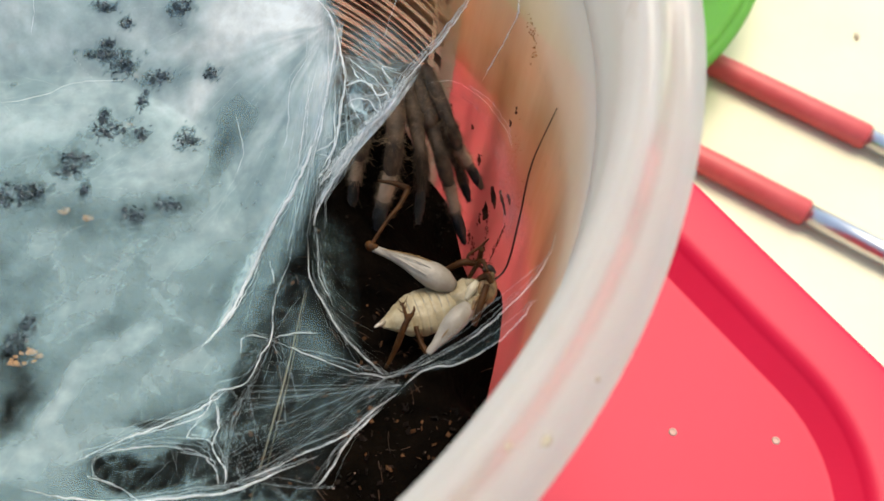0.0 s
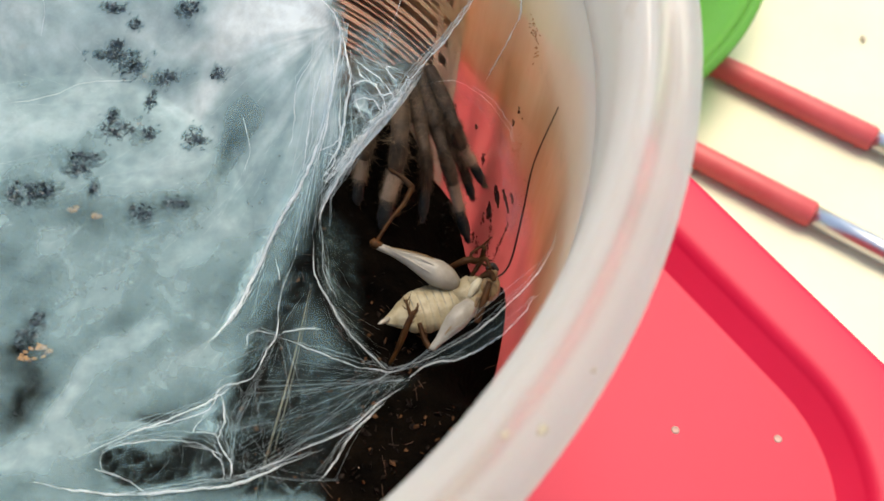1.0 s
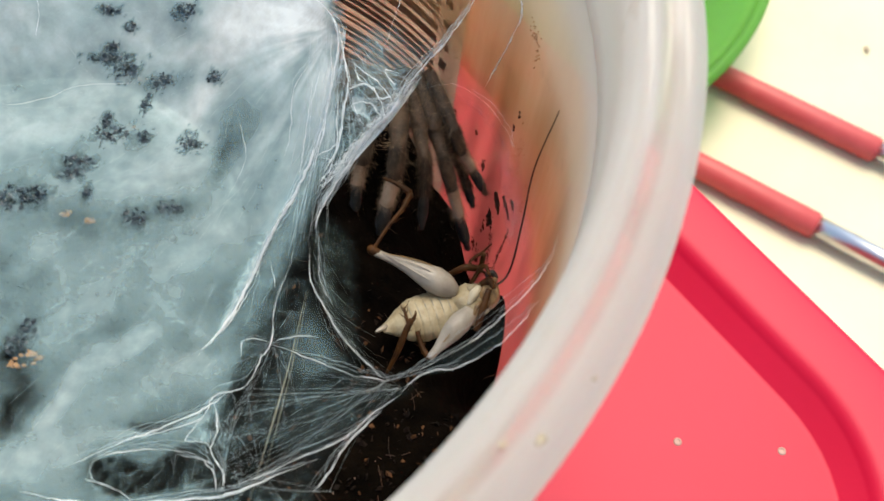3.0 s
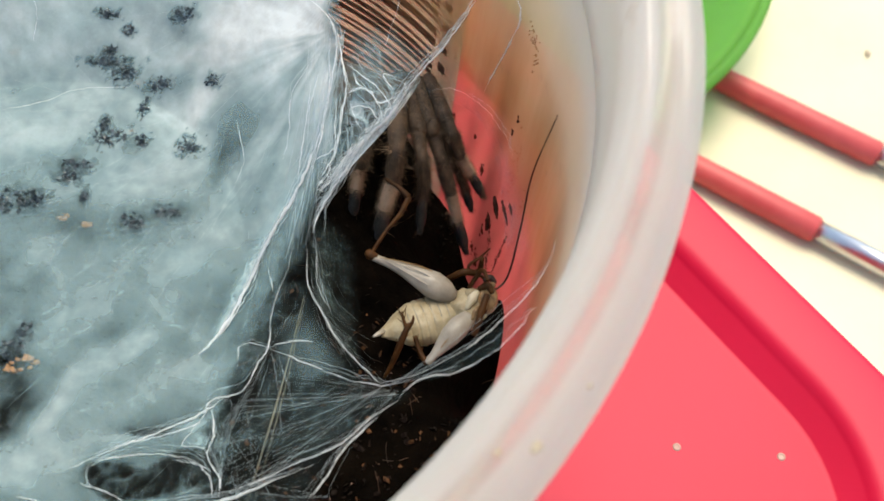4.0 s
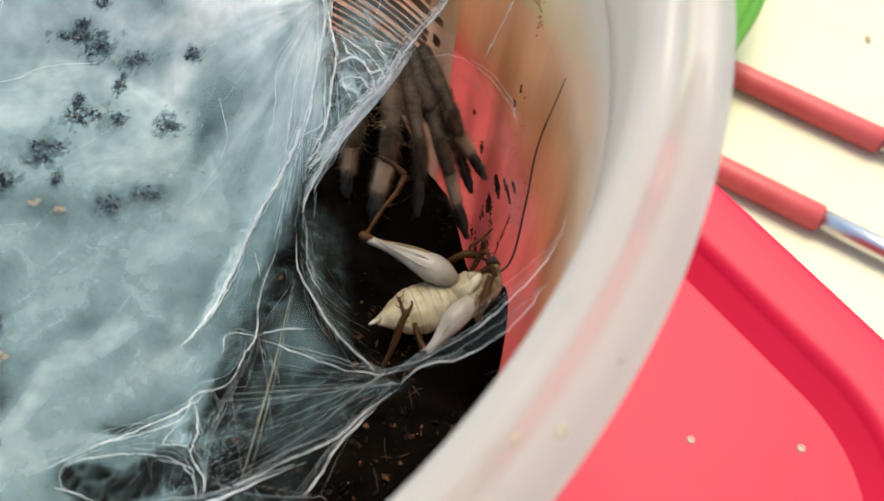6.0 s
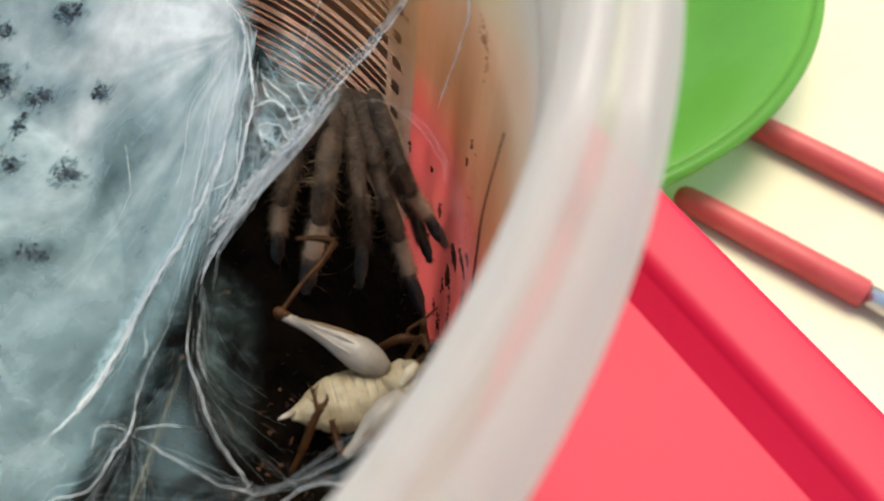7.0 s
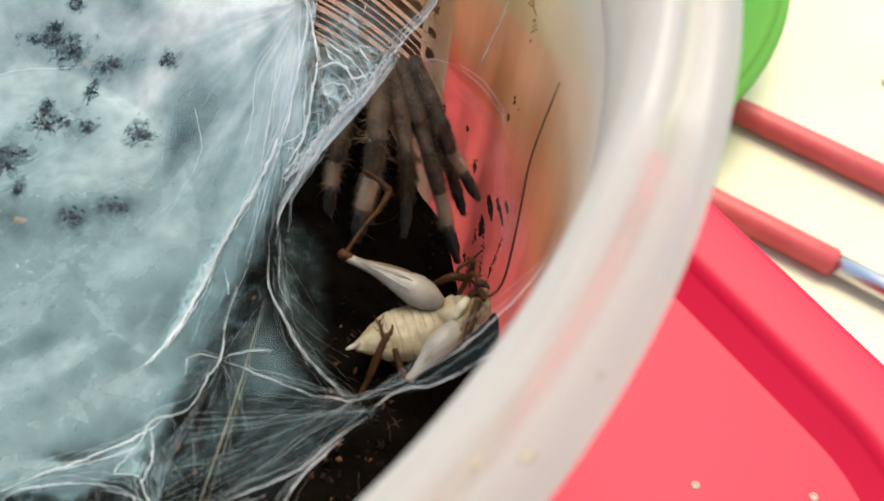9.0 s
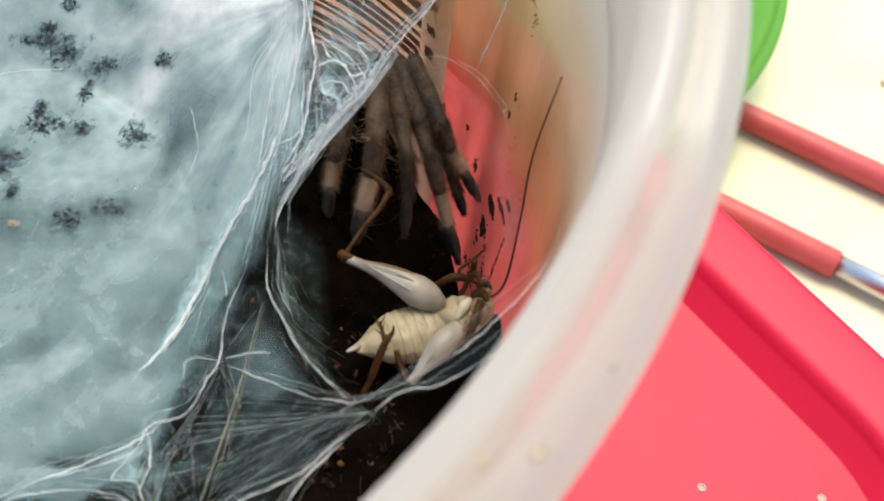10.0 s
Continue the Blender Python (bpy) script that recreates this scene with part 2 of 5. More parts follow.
# ---- building helpers ----
class Geo:
    """Collects vertices and faces for one mesh."""

    def __init__(self):
        self.v, self.f = [], []

    def add(self, verts, faces):
        n = len(self.v)
        self.v += [tuple(p) for p in verts]
        self.f += [tuple(i + n for i in q) for q in faces]
        return self

    def tube(self, pts, radii, n=8, flat=1.0):
        """A round rod through the points, with a radius at each; closed at both ends."""
        pts = [Vector(p) for p in pts]
        if not hasattr(radii, "__len__"):
            radii = [radii] * len(pts)
        verts, faces, side = [], [], None
        for i, p in enumerate(pts):
            d = (pts[min(i + 1, len(pts) - 1)] - pts[max(i - 1, 0)]).normalized()
            if side is None:
                side = d.orthogonal().normalized()
            side = (side - d * side.dot(d)).normalized()
            up = d.cross(side)
            for k in range(n):
                a = 2 * math.pi * k / n
                verts.append(p + (side * math.cos(a) + up * math.sin(a) * flat) * radii[i])
        for i in range(len(pts) - 1):
            for k in range(n):
                j = (k + 1) % n
                faces.append((i * n + k, i * n + j, (i + 1) * n + j, (i + 1) * n + k))
        faces += [tuple(range(n))[::-1], tuple(range((len(pts) - 1) * n, len(pts) * n))]
        return self.add(verts, faces)

    def blob(self, at, axes, seg=16, rings=10, lump=0.0, seed=0):
        """An egg shape with three half-axes given as vectors, its skin uneven by lump."""
        at, (ax, ay, az) = Vector(at), [Vector(a) for a in axes]
        verts, faces = [], []
        for i in range(rings + 1):
            th = math.pi * min(max(i / rings, 0.004), 0.996)
            for k in range(seg):
                ph = 2 * math.pi * k / seg
                d = Vector((math.sin(th) * math.cos(ph), math.sin(th) * math.sin(ph), math.cos(th)))
                s = 1 + lump * noise.noise(d * 2.2 + Vector((seed * 3.1, seed * 1.7, 0)))
                verts.append(at + (ax * d.x + ay * d.y + az * d.z) * s)
        for i in range(rings):
            for k in range(seg):
                j = (k + 1) % seg
                faces.append((i * seg + k, (i + 1) * seg + k, (i + 1) * seg + j, i * seg + j))
        faces += [tuple(range(seg)), tuple(range(rings * seg, (rings + 1) * seg))[::-1]]
        return self.add(verts, faces)

    def revolve(self, profile, n=160, at=(0, 0, 0), closed=False):
        verts, faces, m = [], [], len(profile)
        for k in range(n):
            a = 2 * math.pi * k / n
            verts += [(at[0] + r * math.cos(a), at[1] + r * math.sin(a), at[2] + z) for r, z in profile]
        for k in range(n):
            j = (k + 1) % n
            for i in range(m if closed else m - 1):
                q = (i + 1) % m
                faces.append((k * m + i, j * m + i, j * m + q, k * m + q))
        return self.add(verts, faces)


ORIGIN = {}


def part(name, g, mat, parent=None, label="", smooth=True, at=None):
    """Links the shape as ONE mesh object, under a thing or a part. at: the point that it turns about."""
    root = parent
    while root is not None and root.parent is not None:
        root = root.parent
    base = Vector(ORIGIN.get(root.name, (0, 0, 0))) if root is not None else Vector((0, 0, 0))
    pivot = Vector(at) if at is not None else base
    me = bpy.data.meshes.new(name)
    me.from_pydata([Vector(p) - pivot for p in g.v], [], g.f)
    me.validate()
    if smooth:
        me.polygons.foreach_set("use_smooth", [True] * len(me.polygons))
    me.materials.append(mat)
    ob = new(name, me)
    ob.location = pivot - base
    if parent is not None:
        ob.parent = parent
    else:
        ob.location = pivot
    if label:
        ob["label"] = label
    return ob


def thing(name, at, label, category, group="", kind=""):
    ob = new(name)
    ob.location, ob.empty_display_size = at, 0.01
    ORIGIN[ob.name] = tuple(at)
    return tagged(ob, label, category, group, kind)


def spline(pts, steps=8):
    """Catmull-Rom through the points."""
    p = [Vector(q) for q in pts]
    p = [p[0] * 2 - p[1]] + p + [p[-1] * 2 - p[-2]]
    out = []
    for i in range(1, len(p) - 2):
        for k in range(steps):
            t = k / steps
            a, b, c, d = p[i - 1:i + 3]
            out.append(0.5 * ((2 * b) + (c - a) * t + (2 * a - 5 * b + 4 * c - d) * t * t + (3 * b - a - 3 * c + d) * t ** 3))
    return out + [p[-2]]


def box(lo, hi, bevel=0.0):
    bm = bmesh.new()
    bmesh.ops.create_cube(bm, size=1)
    for v in bm.verts:
        v.co = Vector([lo[i] + (v.co[i] + 0.5) * (hi[i] - lo[i]) for i in range(3)])
    if bevel:
        bmesh.ops.bevel(bm, geom=bm.edges[:], offset=bevel, segments=3, affect="EDGES")
    bm.verts.index_update()
    g = Geo().add([v.co.copy() for v in bm.verts], [[v.index for v in f.verts] for f in bm.faces])
    bm.free()
    return g


# ---- the setting: ground and table (its top is z = 0) ----
g = Geo().add([(-60, -60, -0.74), (60, -60, -0.74), (60, 60, -0.74), (-60, 60, -0.74)], [(0, 1, 2, 3)])
tagged(part("ground", g, M_GROUND), "grey paving under the table", "ground", kind="structure")
table = thing("table", (0.15, 0.15, -0.74), "cream laminate table with the box and tongs on it", "table")
part("tabletop", box((-0.65, -0.45, -0.03), (1.05, 0.75, 0.0), 0.004), M_TABLE, table, smooth=False)
for lx in (-0.58, 0.98):
    for ly in (-0.38, 0.68):
        part("leg", box((lx - 0.03, ly - 0.03, -0.74), (lx + 0.03, ly + 0.03, -0.03), 0.004), M_WOOD, table, smooth=False)

# ---- red storage box whose recessed lid carries the tub ----
PANEL, LID_RIM = 0.1574, 0.1617


def lid_xy(u, v):
    """Lid axes to the world: u across its long edge, v along it."""
    return (u * 0.7688 + v * 0.6395, u * 0.6395 - v * 0.7688)


def rounded(hu, hv, r, n=14):
    pts = []
    for k, (su, sv) in enumerate(((1, 1), (-1, 1), (-1, -1), (1, -1))):
        for i in range(n + 1):
            a = math.pi / 2 * (k + i / n)
            pts.append((su * (hu - r) + r * math.cos(a), sv * (hv - r) + r * math.sin(a)))
    return pts


def rings(g, levels):
    """A skin over rounded rectangles, each (half u, half v, corner, z); the last one is filled."""
    base, n = len(g.v), 0
    for hu, hv, r, z in levels:
        ring = [(*lid_xy(u, v), z) for u, v in rounded(hu, hv, r)]
        n = len(ring)
        g.v += ring
    for i in range(len(levels) - 1):
        for k in range(n):
            j = (k + 1) % n
            g.f.append((base + i * n + k, base + i * n + j, base + (i + 1) * n + j, base + (i + 1) * n + k))
    g.f.append(tuple(base + (len(levels) - 1) * n + k for k in range(n)))
    return g


storage_box = thing("storage_box", (0, 0, 0), "red plastic storage box with a recessed lid, standing on the table", "box")
part("body", rings(Geo(), [(0.093, 0.096, 0.03, 0.0), (0.097, 0.100, 0.03, 0.002), (0.104, 0.107, 0.04, 0.149), (0.105, 0.108, 0.04, 0.151)]), M_RED, storage_box)
lid = part("lid", rings(Geo(), [
    (0.1055, 0.1085, 0.0385, 0.149), (0.1097, 0.1127, 0.0385, 0.1492), (0.1106, 0.1136, 0.0390, 0.1505), (0.1106, 0.1136, 0.0390, 0.1598),
    (0.1106, 0.1136, 0.0390, 0.1603), (0.1103, 0.1133, 0.0390, 0.1611), (0.1098, 0.1128, 0.0392, 0.1616), (0.1090, 0.1120, 0.0394, LID_RIM), (0.1066, 0.1096, 0.0400, LID_RIM), (0.1012, 0.1042, 0.0380, LID_RIM), (0.1000, 0.1030, 0.0368, LID_RIM - 0.0002),
    (0.0990, 0.1020, 0.0358, LID_RIM - 0.0008), (0.0983, 0.1013, 0.0351, LID_RIM - 0.0016), (0.0978, 0.1008, 0.0346, LID_RIM - 0.0022), (0.0946, 0.0976, 0.0314, PANEL + 0.0006), (0.0942, 0.0972, 0.0310, PANEL + 0.0002), (0.0938, 0.0968, 0.0306, PANEL), (0.0934, 0.0964, 0.0302, PANEL), (0.0915, 0.0945, 0.0284, PANEL)]), M_RED, storage_box, "glossy red lid with a sunken panel")
for hx, hy in ((0.0953, 0.0005), (0.1130, 0.0000)):
    burr = Geo().revolve([(0.00032, 0.0000), (0.0004, 0.0002), (0.0006, 0.00015), (0.00075, 0.0), (0.00075, -0.0004), (0.00032, -0.0004)], 18, (hx, hy, PANEL), True)
    hole = part("vent_hole", burr, M_BURR, lid, "small punched air hole with a pale burr")
    part("hole_bottom", Geo().revolve([(0.0, 0.00006), (0.0005, 0.00006)], 14, (hx, hy, PANEL)), M_BURR, hole)

# ---- the milky plastic tub on the lid ----
Z0, Z1 = PANEL, 0.2572


def wall_r(z):
    """The inner wall's radius at a height."""
    return 0.0692 - 0.085 * (Z1 - z)


tub = thing("tub", (0, 0, Z0), "round milky plastic tub, open, half full of dark soil", "tub")
g = Geo().revolve([(0.0, Z0 + 0.0012), (0.056, Z0 + 0.0012), (wall_r(0.161) - 0.0014, 0.1592), (wall_r(0.161), 0.1612), (wall_r(0.165), 0.165), (wall_r(0.20), 0.20), (wall_r(0.225), 0.225), (wall_r(0.2475), 0.2475),
                   (wall_r(0.2475) + 0.0009, 0.2472), (wall_r(0.225) + 0.0009, 0.225), (wall_r(0.20) + 0.0009, 0.20), (wall_r(0.165) + 0.0009, 0.165), (wall_r(0.161) + 0.0007, 0.1605),
                   (wall_r(0.161) - 0.0010, Z0 + 0.0006), (0.056, Z0 + 0.0002), (0.0, Z0 + 0.0002)], 200)
part("wall", g, M_WALL, tub, "clear milky side stained brown inside")
rim = part("rim", Geo().revolve([
    (wall_r(0.2475) - 0.0001, 0.2476), (0.0686, 0.2500), (0.0689, 0.2550), (0.0692, 0.2583), (0.0698, 0.2601), (0.0706, 0.2609), (0.0715, 0.2608), (0.0722, 0.2604),
    (0.0730, 0.2603), (0.0738, 0.2606), (0.0747, 0.2606), (0.0756, 0.2601), (0.0762, 0.2591), (0.0763, 0.2575), (0.0760, 0.2558), (0.0755, 0.2555), (0.0749, 0.2572),
    (0.0736, 0.2588), (0.0718, 0.2583), (0.0704, 0.2580), (0.0699, 0.2555), (0.0696, 0.2500), (wall_r(0.2475) + 0.0010, 0.2474)], 220, closed=True), M_RIM, tub, "thick rolled milky rim")


def on_wall(angle, z, off=0.0):
    a, r = radians(angle), wall_r(z) + off
    return (r * math.cos(a), r * math.sin(a), z)


def wall_patch(a0, a1, z0, z1, off, n=10, thick=0.0002):
    g, m = Geo(), 4
    for o in (off, off + thick):
        g.v += [on_wall(a0 + (a1 - a0) * i / n, z0 + (z1 - z0) * k / m, o) for i in range(n + 1) for k in range(m + 1)]
    h = (n + 1) * (m + 1)
    for i in range(n):
        for k in range(m):
            q = (i * (m + 1) + k, (i + 1) * (m + 1) + k, (i + 1) * (m + 1) + k + 1, i * (m + 1) + k + 1)
            g.f += [q, tuple(h + j for j in q[::-1])]
    for k in range(m):
        g.f += [(k, k + 1, h + k + 1, h + k), (n * (m + 1) + k + 1, n * (m + 1) + k, h + n * (m + 1) + k, h + n * (m + 1) + k + 1)]
    return g


label_film = part("label", wall_patch(34.8, 84, 0.170, 0.240, 0.0010, 20), M_LABEL, tub, "pale printed label with a brown bar code")
rng = random.Random(4)
z = 0.1755
while z < 0.2355:
    w = rng.choice((0.0004, 0.0005, 0.0009, 0.0014))
    part("bar", wall_patch(40.0, 76, z, z + w, 0.00085, 16, 0.0001), M_INK, label_film)
    z += w + rng.choice((0.0005, 0.0006, 0.0009, 0.0012))
for k in range(14):
    zz = 0.178 + k * 0.0042
    part("printed_mark", wall_patch(37.4, 38.9, zz, zz + rng.uniform(0.0008, 0.0022), 0.00085, 3, 0.0001), M_INK, label_film)

# ---- soil ----


def soil_base(x, y):
    """The soil's height: a hollow in front of the spider, banked up on the far side."""
    side = 1 / (1 + math.exp(-(x - 0.038) / 0.004))
    zz = 0.2042 - 0.0036 * side
    for cx, cy, sg, deep in ((0.052, 0.004, 0.011, 0.0035), (0.0600, 0.0215, 0.0085, 0.0260), (0.0625, -0.0060, 0.0050, 0.0240), (0.044, 0.030, 0.010, 0.0050), (0.0510, 0.0365, 0.0055, 0.0120), (0.038, 0.050, 0.011, 0.0160)):
        zz -= deep * math.exp(-((x - cx) ** 2 + (y - cy) ** 2) / (2 * sg * sg))
    return zz


def soil_z(x, y):
    """The soil's height with its grain."""
    return soil_base(x, y) + 0.0011 * noise.fractal(Vector((x, y, 0)) * 160, 0.7, 2.0, 5)


g, N, K = Geo(), 150, 240
for i in range(N + 1):
    for k in range(K):
        a, r = 2 * math.pi * k / K, i / N
        x, y = 0.062 * r * math.cos(a), 0.062 * r * math.sin(a)
        zz = soil_z(x, y)
        s = (wall_r(zz) - 0.00025) / 0.062
        g.v.append((x * s, y * s, zz))
for i in range(N):
    for k in range(K):
        j = (k + 1) % K
        g.f.append((i * K + k, (i + 1) * K + k, (i + 1) * K + j, i * K + j))
edge = len(g.v)
for k in range(K):
    a = 2 * math.pi * k / K
    g.v.append(((wall_r(0.1625) - 0.001) * math.cos(a), (wall_r(0.1625) - 0.001) * math.sin(a), 0.1620))
for k in range(K):
    j = (k + 1) % K
    g.f.append((N * K + k, edge + k, edge + j, N * K + j))
tagged(part("soil", g, M_SOIL), "dark coir soil filling the tub", "soil", kind="stuff")


def crumbs(name, mat, count, seed, lo, hi, label, where):
    rg, g = random.Random(seed), Geo()
    while count:
        x, y = rg.uniform(-0.03, 0.062), rg.uniform(-0.055, 0.058)
        zz = soil_z(x, y)
        if math.hypot(x, y) > wall_r(zz) - 0.0015 or not where(x, y):
            continue
        s = rg.uniform(lo, hi)
        d = [Vector((rg.gauss(0, 1), rg.gauss(0, 1), rg.gauss(0, 0.7))).normalized() for _ in range(3)]
        b = Vector((x, y, zz + s * 0.3))
        g.add([b + d[0] * s, b + d[1] * s * 0.8, b + d[2] * s * 0.7, b - d[0] * s * 0.9, b - d[1] * s * 0.5, b - d[2] * s * 0.6],
              [(0, 1, 2), (1, 3, 2), (3, 4, 2), (4, 0, 2), (1, 0, 5), (3, 1, 5), (4, 3, 5), (0, 4, 5)])
        count -= 1
    tagged(part(name, g, mat, smooth=False), label, "soil", kind="stuff")


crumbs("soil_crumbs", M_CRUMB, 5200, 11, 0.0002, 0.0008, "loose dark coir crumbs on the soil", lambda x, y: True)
crumbs("coir_flakes", M_COIR, 260, 14, 0.0002, 0.0007, "reddish brown coir flakes scattered on the dark soil", lambda x, y: x > 0.029 and -0.036 < y < 0.013)
crumbs("pale_grit", M_BURR, 160, 12, 0.00006, 0.00014, "tiny pale grains of grit on the dark soil", lambda x, y: x > 0.038)

rg, g = random.Random(31), Geo()
for _ in range(150):
    x, y = rg.uniform(0.030, 0.060), rg.uniform(-0.045, 0.010)
    if math.hypot(x, y) > wall_r(soil_z(x, y)) - 0.002:
        continue
    a, l, b = rg.uniform(0, 6.28), rg.uniform(0.0008, 0.0032), rg.uniform(-0.5, 0.5)
    pts = [(x + math.cos(a + b * t) * l * t, y + math.sin(a + b * t) * l * t) for t in (0, 0.33, 0.66, 1)]
    g.tube([(px, py, soil_z(px, py) + 0.0002 + 0.0004 * k * rg.random()) for k, (px, py) in enumerate(pts)], rg.uniform(0.00002, 0.00006), 3)
tagged(part("coir_fibres", g, M_FIBRE), "fine reddish brown coir fibres on the soil", "soil", kind="stuff")

# ---- silk: a thick sheet over the soil with a mouth, hung from the wall ----


def web_z(x, y):
    r = math.hypot(x, y)
    return 0.2085 + max(0.0, r - 0.028) * 0.6 + 0.12 * (y - 0.01) + 0.0004 * noise.fractal(Vector((x, y, 3)) * 130, 0.8, 2.0, 3)


def sheet_z(x, y):
    """The silk sheet: hung from the wall, resting on the soil lower down."""
    w, low = web_z(x, y), soil_base(x, y) + 0.0024 + 0.0003 * noise.noise(Vector((x, y, 8)) * 170)
    return max(w, low) + 0.0003 * math.exp(-abs(w - low) / 0.0006)


def inside(p, poly):
    hit, j = False, len(poly) - 1
    for i in range(len(poly)):
        (xi, yi), (xj, yj) = poly[i], poly[j]
        if (yi > p[1]) != (yj > p[1]) and p[0] < (xj - xi) * (p[1] - yi) / (yj - yi) + xi:
            hit = not hit
        j = i
    return hit


MOUTH = [(q.x, q.y) for q in spline([(0.0562, 0.0286, 0), (0.0501, 0.0199, 0), (0.0466, 0.0165, 0), (0.0407, 0.0116, 0), (0.0374, 0.0050, 0), (0.0375, -0.0004, 0),
                                     (0.0394, -0.0068, 0), (0.0431, -0.0136, 0), (0.0474, -0.0189, 0), (0.0527, -0.0208, 0), (0.0486, -0.0234, 0), (0.0448, -0.0278, 0), (0.0431, -0.0329, 0)], 6)]
SHEET = [q for q in MOUTH if q[1] < 0.0133] + [(0.040, -0.050), (-0.03, -0.056), (-0.05, 0.0), (-0.03, 0.056), (0.018, 0.056), (0.0345, 0.0432), (0.0376, 0.0339), (0.0389, 0.0302), (0.0396, 0.0222), (0.0410, 0.0167)]
# how thick the silk lies: x, y, two radii, turn, amount
# white folds round the peak, their brightness put into the cover
CLOUDS = ((0.0330, 0.0323, 0.0044, 0.0032, 0.09, 0.40), (0.0223, 0.0329, 0.0073, 0.0033, -0.03, 0.30), (0.0188, 0.0246, 0.0023, 0.0086, -0.24, 0.20), (0.0280, 0.0340, 0.0106, 0.0008, -0.45, 0.15),
         (0.0382, 0.0262, 0.0010, 0.0051, -0.25, 0.45), (-0.0081, 0.0347, 0.0023, 0.0019, 0.12, 0.12), (-0.0035, 0.0188, 0.0046, 0.0019, 0.28, 0.10), (0.0134, 0.0129, 0.0045, 0.0031, 0.48, 0.10),
         (0.0088, 0.0341, 0.0034, 0.0039, -0.32, 0.10))
# the drifts lower down
BANKS = ((0.0099, -0.0167, 0.0013, 0.0051, -0.15, 0.22), (0.0139, -0.0125, 0.0083, 0.0032, 0.58, 0.20), (0.0084, -0.0220, 0.0059, 0.0031, 0.89, 0.26), (0.0066, -0.0279, 0.0050, 0.0030, 0.67, 0.28),
         (0.0191, -0.0168, 0.0082, 0.0017, 0.41, 0.16), (0.0233, -0.0134, 0.0050, 0.0020, 0.16, 0.16), (0.0101, -0.0048, 0.0078, 0.0033, 0.57, 0.12), (0.0186, 0.0006, 0.0052, 0.0033, 0.86, 0.12),
         (0.0245, 0.0060, 0.0031, 0.0049, -0.13, 0.10), (0.0132, -0.0246, 0.0039, 0.0017, 0.46, 0.20), (0.0209, -0.0223, 0.0060, 0.0008, 0.35, 0.30), (0.0256, -0.0205, 0.0027, 0.0008, 0.23, 0.30),
         (0.0013, -0.0022, 0.0043, 0.0025, 0.27, 0.08))
HOLLOWS = ((0.0255, 0.0241, 0.0036, 0.0048, -0.34, 0.20), (0.0242, 0.0166, 0.0021, 0.0047, -0.26, 0.30), (0.0319, 0.0213, 0.0018, 0.0079, -0.12, 0.14), (0.0155, 0.0350, 0.0039, 0.0017, -0.37, 0.20),
         (0.0168, 0.0283, 0.0021, 0.0018, -0.13, 0.16), (0.0008, 0.0155, 0.0038, 0.0022, 0.28, 0.20), (-0.0051, 0.0261, 0.0048, 0.0028, 0.07, 0.12), (0.0038, 0.0071, 0.0047, 0.0025, -0.12, 0.16),
         (0.0036, -0.0194, 0.0031, 0.0050, -0.47, 0.24), (0.0013, -0.0134, 0.0021, 0.0031, 0.07, 0.20), (0.0131, -0.0086, 0.0042, 0.0013, 0.48, 0.10))
GAPS = ((0.0202, -0.0213, 0.0028, 0.0010, 0.40, 0.42), (0.0211, -0.0281, 0.0068, 0.0022, -0.04, 0.55), (0.0266, -0.0274, 0.0036, 0.0021, -0.10, 0.45), (0.0151, -0.0280, 0.0018, 0.0017, 0.03, 0.30),
         (0.0255, -0.0185, 0.0016, 0.0009, 0.17, 0.25), (0.0319, 0.0042, 0.0015, 0.0056, 0.13, 0.10), (0.0417, -0.0237, 0.0060, 0.0066, -0.16, 0.60), (0.0473, -0.0274, 0.0056, 0.0041, -0.14, 0.50),
         (0.0342, -0.0271, 0.0042, 0.0045, -0.12, 0.42), (0.0345, -0.0050, 0.0036, 0.0085, -0.16, 0.34), (0.0329, -0.0165, 0.0034, 0.0066, 0.01, 0.44), (0.0400, -0.0305, 0.0055, 0.0042, 0.00, 0.60),
        (0.0283, -0.0214, 0.0022, 0.0024, 0.00, 0.30), (0.0330, -0.0315, 0.0050, 0.0030, 0.00, 0.45))
# soil clods under the silk: x, y, half length, half width
CLODS = ((0.0044, 0.0358, 0.0016, 0.0006), (0.0076, 0.0341, 0.0008, 0.0006), (0.0052, 0.0317, 0.0012, 0.0005), (0.0046, 0.0305, 0.0032, 0.0005), (0.0072, 0.0290, 0.0018, 0.0011), (0.0125, 0.0276, 0.0020, 0.0008),
         (0.0107, 0.0246, 0.0006, 0.0017), (0.0056, 0.0217, 0.0006, 0.0013), (0.0066, 0.0197, 0.0025, 0.0015), (0.0112, 0.0192, 0.0009, 0.0009), (0.0179, 0.0188, 0.0014, 0.0013), (0.0021, 0.0128, 0.0021, 0.0008),
         (0.0029, 0.0148, 0.0023, 0.0011), (-0.0043, 0.0087, 0.0026, 0.0019), (0.0050, 0.0103, 0.0005, 0.0010), (0.0121, 0.0069, 0.0018, 0.0013), (0.0167, 0.0088, 0.0020, 0.0010), (0.0017, -0.0103, 0.0012, 0.0022),
         (0.0000, -0.0120, 0.0007, 0.0014), (0.0155, 0.0353, 0.0019, 0.0009), (-0.0013, 0.0093, 0.0015, 0.0012), (0.0204, 0.0271, 0.0012, 0.0007))


def edge_gap(x, y):
    """The distance to the sheet's free edge."""
    return min(math.hypot(x - q[0], y - q[1]) for q in FREE_EDGE)


